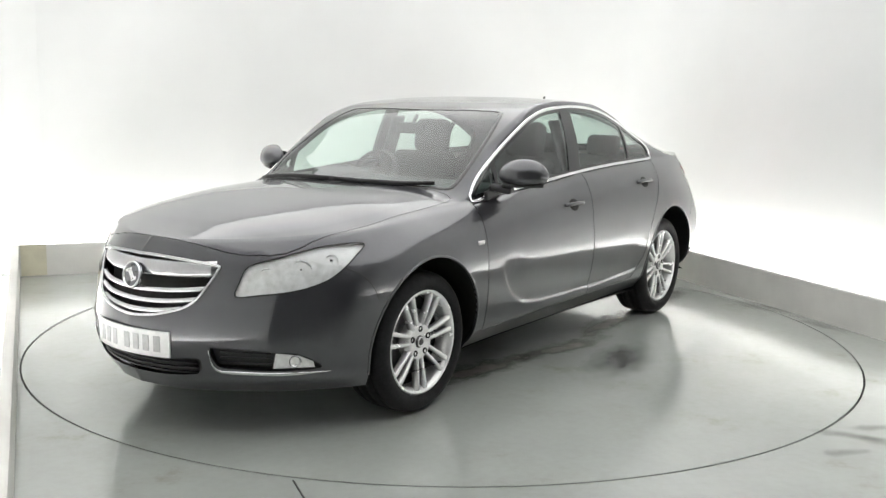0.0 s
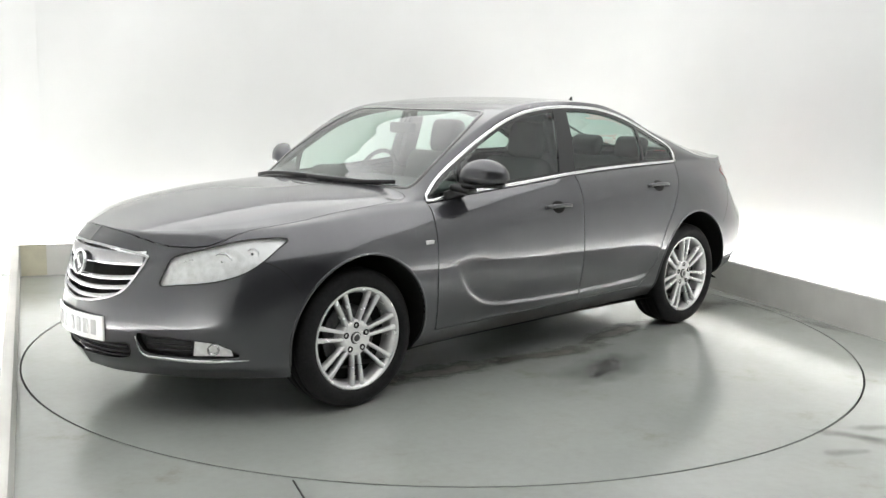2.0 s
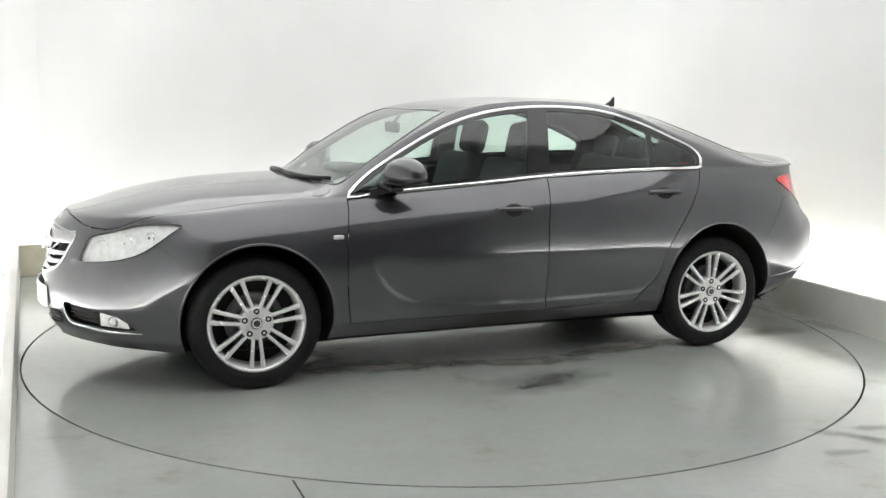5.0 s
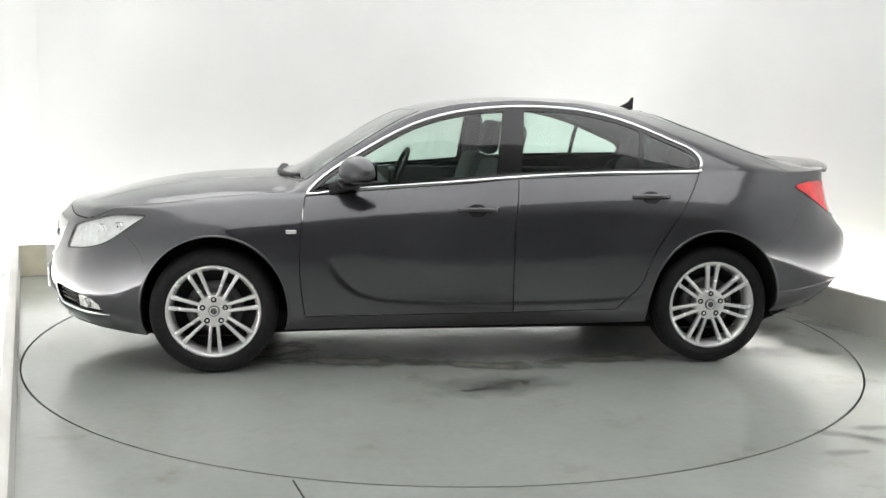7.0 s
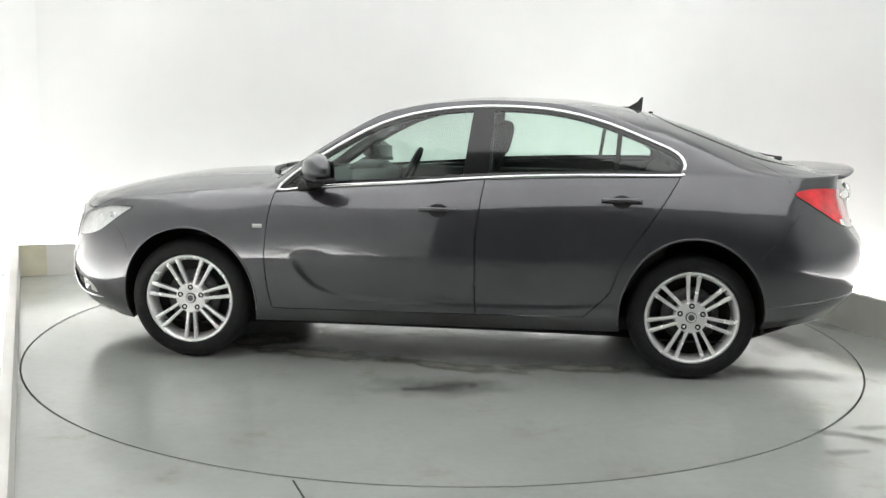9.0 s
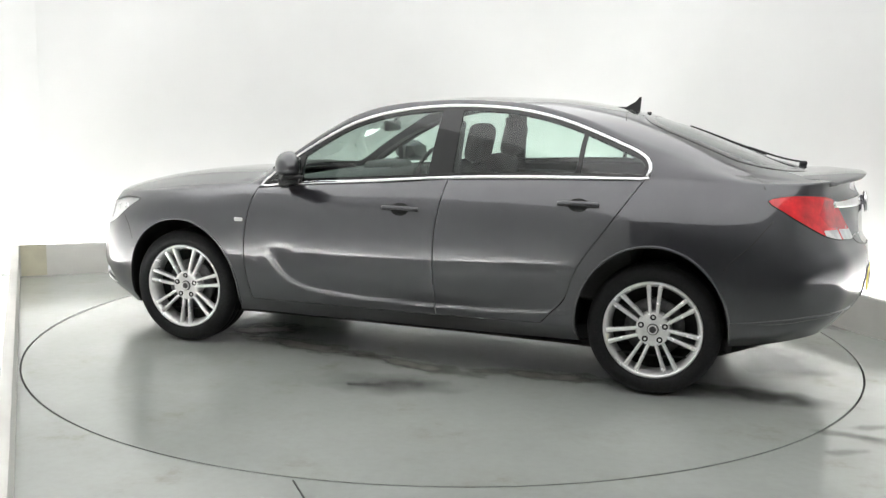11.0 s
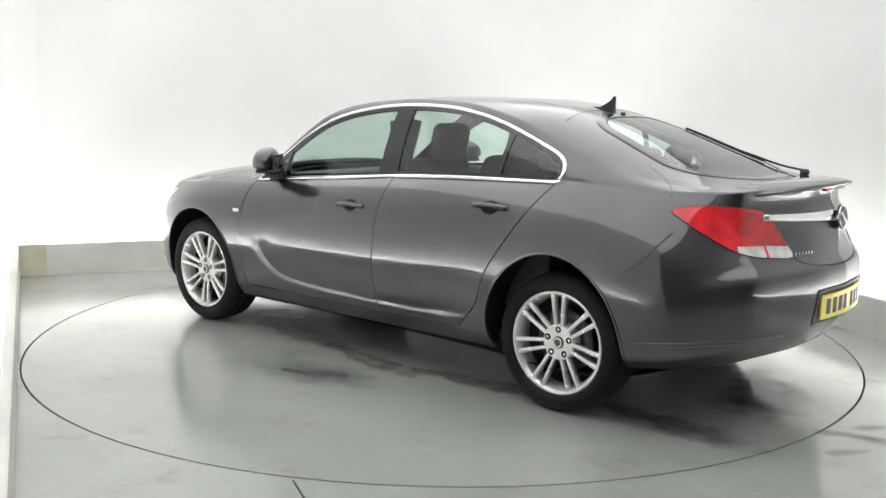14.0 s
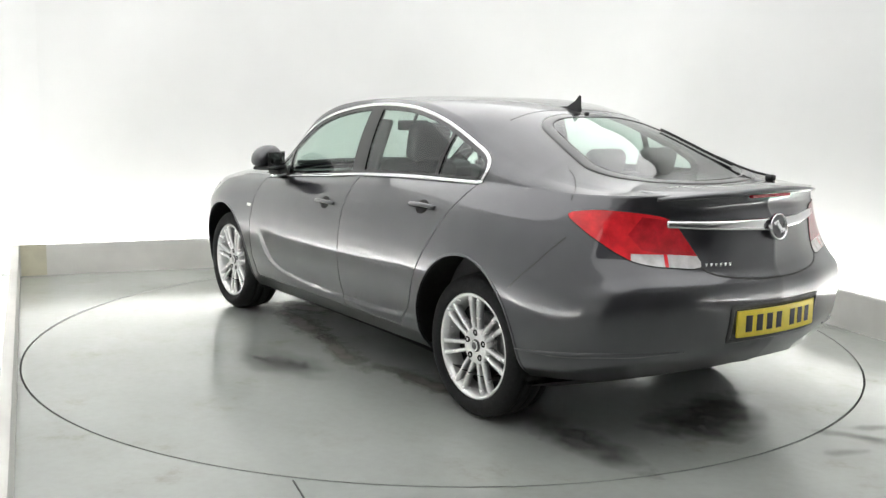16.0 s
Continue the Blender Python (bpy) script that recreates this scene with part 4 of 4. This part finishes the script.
    ring = [fog.verts.new(p + Vector((.003, .003, 0))) for p, q in fl]
    for i in range(len(ring)):
        fog.faces.new((ring[i], ring[(i + 1) % len(ring)], c))
    both("fog_light", thick_flat(fog), REFLECTOR, car, "silver fog light")
    for a in (-1, 1):
        bowl = lathe([(.006, .02), (.016, .012), (.023, -.003), (.026, -.003), (.027, .02)], 28)
        bmesh.ops.transform(bowl, matrix=pose(mid.x - .008, (mid.y - .008) * -a, mid.z + .002, 0, 0, -48 * -a if a > 0 else -48), verts=bowl.verts)
        part("fog_light_bowl", bowl, SATIN, car, "round fog light reflector")
    line = [diag(Vector(p).dot(FRONT_DIAG), p[2]) for p in rounded([(-.903, -.404, .405), (-.893, -.409, .35), (-.876, -.422, .318), (-.853, -.453, .308), (-.735, -.599, .302), (-.64, -.68, .303), (-.541, -.756, .308)], False, 4)]
    both("bumper_trim", ribbon([p for p, q in line], [q for p, q in line], .016, .007, taper=True), CHROME, car, "thin chrome strip under the fog light")
    for z0 in (.395, .372, .348):
        line = [diag(FRONT_DIAG.dot(Vector((-.875 + .13 * i / 6, -.44 - .165 * i / 6, 0))), z0 - .004 * i / 6) for i in range(7)]
        both("pocket_bar", ribbon([p + Vector((.012, .008, 0)) for p, q in line], [q for p, q in line], .007, .006), TRIM, car)

    tail_loop = lamp_loop(TAIL3, REAR_DIAG)
    lamp = sh.patch(tail_loop, REAR_DIAG, Z_AXIS, tail)
    sub = Shell(lamp, sh.tree)
    r0 = lambda p: (Vector(p).dot(REAR_DIAG), p[2])
    whites = [[(2.02, .857), (2.15, .853), (2.165, .77), (2.03, .77)], [(2.165, .853), (2.31, .843), (2.34, .77), (2.18, .77)]]
    deep_red = [r0((3.44, -.60, .93)), r0((3.46, -.545, 1.0)), r0((3.515, -.45, .985)), r0((3.66, -.36, .90)), r0((3.66, -.36, .845)), r0((3.55, -.49, .853)), r0((3.49, -.57, .87))]
    low_parts = [sub.patch(w, REAR_DIAG, Z_AXIS, every) for w in whites]
    dark_part = sub.patch(deep_red, REAR_DIAG, Z_AXIS, every)
    for bm in (*low_parts, dark_part, lamp):
        ln = bm.verts.layers.float_vector["n"]
        for v in bm.verts:
            v.co += Vector(v[ln]) * .004
    main = both("tail_light", thickened(lamp, .012), RED_LENS, car, "red wrap-round tail light")
    for a, b in zip(main, both("inner_lens", thickened(dark_part, .012), DEEP_RED, car, "darker red inner lens")):
        b.parent = a
    for bm in low_parts:
        for a, b in zip(main, both("reversing_lens", thickened(bm, .012), WHITE_LENS, car, "clear white lower lens")):
            b.parent = a
    ring = [sh.on(REAR_DIAG * u + Z_AXIS * z + Vector((2, -2, 0)) + Vector((1, -1, 0)), (-.7071, .7071, 0)) for u, z in tail_loop]
    ring = [(p, q) for p, q in ring if p]
    both("tail_light_seal", ribbon([p for p, q in ring], [q for p, q in ring], .007, .003, True), RUBBER, car)

    # shut lines of the tailgate and bumpers
    def behind(y, z):
        p, q = sh.on((6, -max(abs(y), .002), z), (-1, 0, 0))
        s = 1 if y <= 0 else -1
        return Vector((p.x, p.y * s, p.z)), Vector((q.x, q.y * s, q.z))
    low_edge = [behind(y, z) for y, z in rounded([(-.385, .80), (-.36, .782), (-.30, .765), (-.15, .748), (0, .745), (.15, .748), (.30, .765), (.36, .782), (.385, .80)], False, 4)]
    part("tailgate_gap", ribbon([p for p, q in low_edge], [q for p, q in low_edge], .009, .0012), RUBBER, car)
    roof_edge = [over(x, y) for x, y in rounded([(2.50, .45), (2.475, .25), (2.47, 0), (2.475, -.25), (2.50, -.45)], False, 5)]
    part("tailgate_gap", ribbon([p for p, q in roof_edge], [q for p, q in roof_edge], .006, .001), RUBBER, car)
    pillar = [over(x, y) for x, y in rounded([(3.03, -.555), (3.10, -.585), (3.185, -.655), (3.222, -.712)], False, 5)]
    both("tailgate_gap", ribbon([p for p, q in pillar], [q for p, q in pillar], .0035, .0008), RUBBER, car)
    split = [sh.flank(x, z) for x, z in rounded([(3.06, .672), (3.12, .735), (3.177, .79), (3.225, .85), (3.27, .905)], False, 5)]
    both("bumper_gap", ribbon([p for p, q in split], [q for p, q in split], .005, .001), RUBBER, car)
    split = [sh.flank(x, z) for x, z in rounded([(-.345, .60), (-.37, .66), (-.42, .715), (-.47, .742)], False, 5)]
    both("bumper_gap", ribbon([p for p, q in split if p], [q for p, q in split if p], .004, .001), RUBBER, car)
    fold = [sh.on(REAR_DIAG * u + Z_AXIS * z + Vector((3, -3, 0)), (-.7071, .7071, 0)) for u, z in rounded([(1.56, .415), (1.75, .432), (1.92, .452), (2.08, .462), (2.25, .466)], False, 6)]
    both("bumper_fold", ribbon([p for p, q in fold], [q for p, q in fold], .022, .006, taper=True), PAINT, car)

    # tailgate: chrome bar, badge, lettering bars, spoiler
    bar = [behind(y, .962 + .008 * (abs(y) / .47) ** 2) for y in np.linspace(-.485, .485, 31)]
    part("tailgate_bar", ribbon([p for p, q in bar], [q for p, q in bar], .054, .013, swell=.40), CHROME, car, "long chrome bar on the tailgate")
    p, q = behind(0, .952)
    badge(pose(p.x + .016, 0, .952, 0, 0, 90) @ pose(0, 0, 0, -8, 0, 0), .056, car)
    for k in range(6):
        p, q = behind(-.36 + .022 * k, .81)
        part("lettering_bar", soft_box(p.x + .001, p.y, .81, .004, .014, .014, .001, 1), CHROME, car, "small chrome lettering on the tailgate, unreadable")
    wing = bmesh.new()
    rows = []
    for i in range(33):
        y = -.52 + 1.04 * i / 32
        k = 1 - (abs(y) / .52) ** 2.4
        px, _ = over(3.42 - .08 * (abs(y) / .52) ** 2, y)
        tip = 3.715 - .17 * (abs(y) / .52) ** 2.2
        zt = 1.112 - .035 * (abs(y) / .52) ** 2
        rows.append([wing.verts.new(c) for c in ((px.x, y, px.z - .004), ((px.x + tip) / 2, y, (px.z + zt) / 2 + .012 * k), (tip - .02, y, zt + .004 * k), (tip, y, zt - .004), (tip - .004, y, zt - .012 - .006 * k), (tip - .06, y, zt - .020 - .012 * k), (tip - .12, y, zt - .045))])
    for a, b in zip(rows, rows[1:]):
        for i in range(6):
            wing.faces.new((a[i], a[i + 1], b[i + 1], b[i]))
    wing.faces.new(rows[0])
    wing.faces.new(rows[-1])
    bmesh.ops.recalc_face_normals(wing, faces=wing.faces)
    spoiler = part("spoiler", wing, PAINT, car, "grey painted lip spoiler")
    part("brake_light", soft_box(3.672, 0, 1.080, .02, .26, .016, .004), DEEP_RED, spoiler, "dark red high-level brake light")

    # what is left of the shell: wings, sills, bumpers, roof
    rest = sh.take(lambda f: True)
    part("body", mirror_y(thickened(rest, .012)), PAINT, car, "dark grey metallic body shell")
    # floor pan under the body
    pan = bmesh.new()
    edge = sh.grid[:, 0, :]
    rows = [[pan.verts.new((x * .985 + .02, y * .97 * k, zp)) for k, zp in ((1, .205), (.72, .168), (0, .16), (-.72, .168), (-1, .205))] for x, y, z in edge[::3]]
    for a, b in zip(rows, rows[1:]):
        for i in range(4):
            try:
                pan.faces.new((a[i], a[i + 1], b[i + 1], b[i]))
            except ValueError:
                pass
    for v in pan.verts:
        if v.co.x > 3.0:
            v.co.z += (v.co.x - 3.0) * .31
        elif v.co.x < -.45:
            v.co.z += (-.45 - v.co.x) * .09
    part("floor_pan", pan, LINER, car, "black underside")
    build_trim(car, sh, behind, over)
    for x, turn in ((0, 180), (WHEELBASE, 0)):
        w = build_wheel(turn)
        w.parent = car
        w.matrix_basis = pose(x, -.785, .335)
        o = copy_thing(w, pose(x, .785, .335, 0, 0, 180))
        o.parent = car
    return car


def thick_flat(bm):
    bmesh.ops.recalc_face_normals(bm, faces=bm.faces)
    return bm


def build_trim(car, sh, behind, over):
    # number plates, their marks are plain bars
    p, _ = sh.on((-3, -.002, .42), (1, 0, 0))
    plate(GREY_INK, WHITE_PLATE, car, pose(p.x - .017, 0, .418, 0, 0), .78, "white front number plate with plain marks", .242)
    p, _ = behind(0, .578)
    rim = [(-.285, .497), (-.285, .641), (.285, .641), (.285, .497)]
    rim = [(a[0] + (b[0] - a[0]) * i / 12, a[1] + (b[1] - a[1]) * i / 12) for a, b in zip(rim, rim[1:] + rim[:1]) for i in range(12)]
    hits = [behind(y, z) for y, z in rim]
    # no hollow here: a black strip stands in for the recess's shade
    part("plate_recess_shade", ribbon([q for q, n in hits], [n for q, n in hits], .022, .004, True), TRIM, car, "black strip standing for the shaded plate recess")
    plate(BLACK_INK, YELLOW_PLATE, car, pose(p.x + .010, 0, .569, 0, 0), .38, "yellow rear number plate with plain marks")
    # door mirrors
    for s in (1, -1):
        head = bmesh.new()
        bmesh.ops.create_uvsphere(head, u_segments=36, v_segments=24, radius=1)
        for v in head.verts:
            d = [math.copysign(abs(t) ** .86, t) for t in v.co]
            k = (d[1] + 1) / 2
            v.co = (.085 * d[0] * (1 if d[0] < 0 else .55) - .012 * (1 - k), .130 * d[1], (.092 if d[2] > 0 else .046) * d[2] * (.86 + .14 * math.sin(math.pi * k)))
        bmesh.ops.transform(head, matrix=pose(.758, -.902, 1.068, 0, 0, 34), verts=head.verts)
        foot = soft_box(0, 0, 0, .10, .12, .035, .014, 3, m=pose(.70, -.805, 1.003, 10, 0, 20))
        base = soft_box(0, 0, 0, .15, .022, .05, .01, 3, m=pose(.675, -.772, .983, 0, -12, 0))
        under = soft_box(0, 0, 0, .115, .215, .022, .010, 3, m=pose(.752, -.898, 1.026, 0, 0, 34))
        glass = soft_box(0, 0, 0, .006, .185, .095, .002, 1, m=pose(.797, -.876, 1.074, 0, 0, 32))
        if s < 0:
            head, foot, base, glass, under = (flipped(b) for b in (head, foot, base, glass, under))
        m = part("door_mirror", head, PAINT, car, "body-coloured door mirror with black foot")
        part("mirror_foot", foot, TRIM, m, "black plastic foot")
        part("mirror_base", base, TRIM, m)
        part("mirror_underside", under, TRIM, m, "black lower half of the mirror housing")
        # The glass is coloured black in place of the dark view it reflects.
        part("mirror_glass", glass, GLOSS_BLACK, m, "mirror glass, its dark reflection painted black")
    # repeaters on the front wings
    p, q = sh.flank(.405, .762)
    both("side_repeater", soft_box(.405, p.y + .001, .762, .055, .010, .022, .005, 3), WHITE_LENS, car, "small clear side repeater")
    # roof aerial
    p, _ = over(2.44, 0)
    fin = bmesh.new()
    prof = [(0, 0), (.055, .016), (.105, .060), (.127, .094), (.137, .094), (.130, 0)]
    a = [fin.verts.new((2.375 + x, -.017 * (1 - z / .11), p.z - .006 + z - .28 * (x - .06))) for x, z in prof]
    b = [fin.verts.new((2.375 + x, .017 * (1 - z / .11), p.z - .006 + z - .28 * (x - .06))) for x, z in prof]
    fin.faces.new(a)
    fin.faces.new(b)
    for i in range(len(prof)):
        j = (i + 1) % len(prof)
        fin.faces.new((a[i], a[j], b[j], b[i]))
    bmesh.ops.recalc_face_normals(fin, faces=fin.faces)
    part("aerial", fin, TRIM, car, "black shark-fin roof aerial", False)
    p, _ = over(2.56, .0)
    part("rear_washer_nozzle", soft_box(2.56, .0, p.z + .006, .025, .018, .016, .005), TRIM, car)
    # wipers
    for a, b in (((.325, .06), (.45, -.56)), ((.36, .60), (.325, .02))):
        pts = []
        for i in range(13):
            x, y = a[0] + (b[0] - a[0]) * i / 12, a[1] + (b[1] - a[1]) * i / 12
            x -= .05 * math.sin(math.pi * i / 12) * (1 if b[1] < -.1 else .2)
            q, n = over(x, y)
            pts.append(q + Vector((0, 0, .008)))
        w = part("wiper", ribbon(pts, [(0, 0, 1)] * 13, .020, .016, taper=True), TRIM, car, "black windscreen wiper")
    pts = []
    for i in range(9):
        q, n = over(3.40 - .30 * i / 8, .37 - .03 * i / 8)
        pts.append(q + Vector((0, 0, .022 - .010 * i / 8)))
    w = part("rear_wiper", ribbon(pts, [(0, 0, 1)] * 9, .012, .008), TRIM, car, "black rear wiper")
    q, n = over(3.405, .37)
    part("wiper_pivot", soft_box(3.405, .37, q.z + .016, .045, .035, .03, .010), TRIM, w)
    blade = [over(3.20 - .44 * i / 8, .355 - .02 * i / 8)[0] + Vector((0, 0, .008)) for i in range(9)]
    part("wiper_blade", ribbon(blade, [(0, 0, 1)] * 9, .010, .010), RUBBER, w)
    # cabin
    cabin = part("cabin_floor", soft_box(1.75, 0, .27, 2.7, 1.5, .08, .02), LINER, car, "dark cabin floor")
    dash = soft_box(0, 0, 0, .48, 1.40, .26, .07, 4, m=pose(.72, 0, .87, 0, -4))
    d = part("dashboard", dash, DASH, car, "charcoal dashboard")
    part("instrument_hood", soft_box(.80, .36, 1.0, .22, .38, .09, .04, 4), DASH, d)
    part("centre_stack", soft_box(.92, 0, .78, .16, .30, .34, .04, 3, m=None), DASH, d)
    ring = lathe([(.175 + .014 * math.cos(a), .014 * math.sin(a)) for a in np.linspace(0, 2 * math.pi, 12, endpoint=False)], 40, True)
    bmesh.ops.transform(ring, matrix=pose(1.06, .36, .97, 0, 0, 90) @ pose(0, 0, 0, 24, 0, 0), verts=ring.verts)
    wheel = part("steering_wheel", ring, TRIM, car, "black steering wheel")
    part("steering_boss", soft_box(1.03, .36, .955, .05, .15, .12, .02, 3), TRIM, wheel)
    for y in (-.36, .36):
        seat(1.20, y, car)
    bench = part("rear_bench", soft_box(2.30, 0, .50, .50, 1.30, .18, .06, 4), CLOTH, car, "charcoal cloth rear bench")
    part("bench_back", soft_box(0, 0, .28, .14, 1.30, .58, .06, 4, m=pose(2.50, 0, .55, 0, 22)), CLOTH, bench)
    for y in (-.38, 0, .38):
        part("headrest", soft_box(0, 0, 0, .09, .25, .15, .045, 4, m=pose(2.70, y, 1.15, 0, 14)), CLOTH, bench)
    part("parcel_shelf", soft_box(2.98, 0, .985, .46, 1.22, .03, .01), DASH, car, "black parcel shelf")
    mirror = part("rear_view_mirror", soft_box(.98, .0, 1.285, .025, .23, .065, .012, 3, m=None), TRIM, car, "black rear-view mirror")
    part("mirror_stem", tube([(.99, 0, 1.31), (1.03, 0, 1.36)], .010), TRIM, mirror)
    for y in (-.655, .655):
        part("door_card", soft_box(1.55, y * 1.06, .72, 2.1, .03, .56, .012), DASH, car, "black inner door card")
        part("pillar_trim", soft_box(0, 0, 0, .12, .03, .36, .012, m=pose(1.60, y * 1.0, 1.17, -20 if y < 0 else 20, 0)), DASH, car)


build_room()
turntable = build_turntable()
car = build_car()
PATCHES = [("oil_stain", .16, -1.17, .24, .10, 18, STAIN, "dark ragged oil stain on the screed"),
           ("oil_stain", .02, -1.24, .14, .05, 4, STAIN, "dark ragged oil stain on the screed"),
           ("oil_film", .12, -1.18, .52, .24, 10, HALO, "faint grey film round the oil stain"),
           ("dark_patch", 1.92, -.64, .52, .17, -6, DARK_PATCH, "dark glossy patch on the screed"),
           ("dark_patch", 2.02, .10, .30, .55, 20, DARK_PATCH, "dark glossy patch on the screed"),
           # These streaks paint in the dark beneath the car, along with grime.
           ("shade_grime_streak", -.62, -.66, .62, .15, -8, SHADE_GRIME, "brownish grime with the shade under the car painted in"),
           ("shade_grime_streak", .12, -.80, .50, .12, -12, SHADE_GRIME, "brownish grime with the shade under the car painted in"),
           ("shade_grime_streak", -1.05, -.42, .40, .20, 30, SHADE_GRIME, "brownish grime with the shade under the car painted in"),
           ("shade_grime_streak", .85, -.72, .55, .13, 6, SHADE_GRIME, "brownish grime with the shade under the car painted in")]
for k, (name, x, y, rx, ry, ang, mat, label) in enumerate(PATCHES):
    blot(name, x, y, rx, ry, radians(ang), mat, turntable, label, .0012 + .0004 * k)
SCUFFS = [(1.80, -1.80, .22, .055, -20), (1.97, -1.92, .26, .07, -40), (1.72, -2.02, .14, .05, 15), (2.0, -1.70, .22, .05, 10), (.36, -2.62, .20, .05, 8), (2.30, .85, .42, .13, -55), (2.52, .35, .32, .10, -65)]
for k, (x, y, rx, ry, ang) in enumerate(SCUFFS):
    tagged(blot("floor_scuff", x, y, rx, ry, radians(ang), SCUFF, None, "dark tyre scuff on the floor", .0012 + .0004 * k), category="scuff", group="floor scuffs")

# ---- what moves: the disc turns, the car rides on it ----
TURNS = [(0.0, 54.14), (0.5, 52.72), (1.0, 49.94), (1.5, 46.54), (2.0, 42.9), (2.5, 39.4), (3.0, 35.8), (3.5, 32.2), (4.0, 28.65), (4.9, 22.45), (5.7, 16.95), (6.5, 11.39), (7.0, 7.92), (7.5, 4.45), (8.0, 0.94), (8.5, -2.55),
         (9.0, -5.97), (9.8, -11.4), (10.7, -17.5), (11.5, -22.91), (12.0, -26.2), (12.5, -29.55), (13.0, -33.05), (13.5, -36.55), (14.0, -40.1), (14.5, -43.6), (15.0, -47.1), (15.5, -50.6), (16.0, -54.2)]


def motions():
    walk(turntable, [(t, pose(0, 0, 0, 0, 0, a)) for t, a in TURNS])
    walk(car, [(t, pose(0, 0, 0, 0, 0, a) @ pose(-1.3326, -.008, 0)) for t, a in TURNS])


motions()
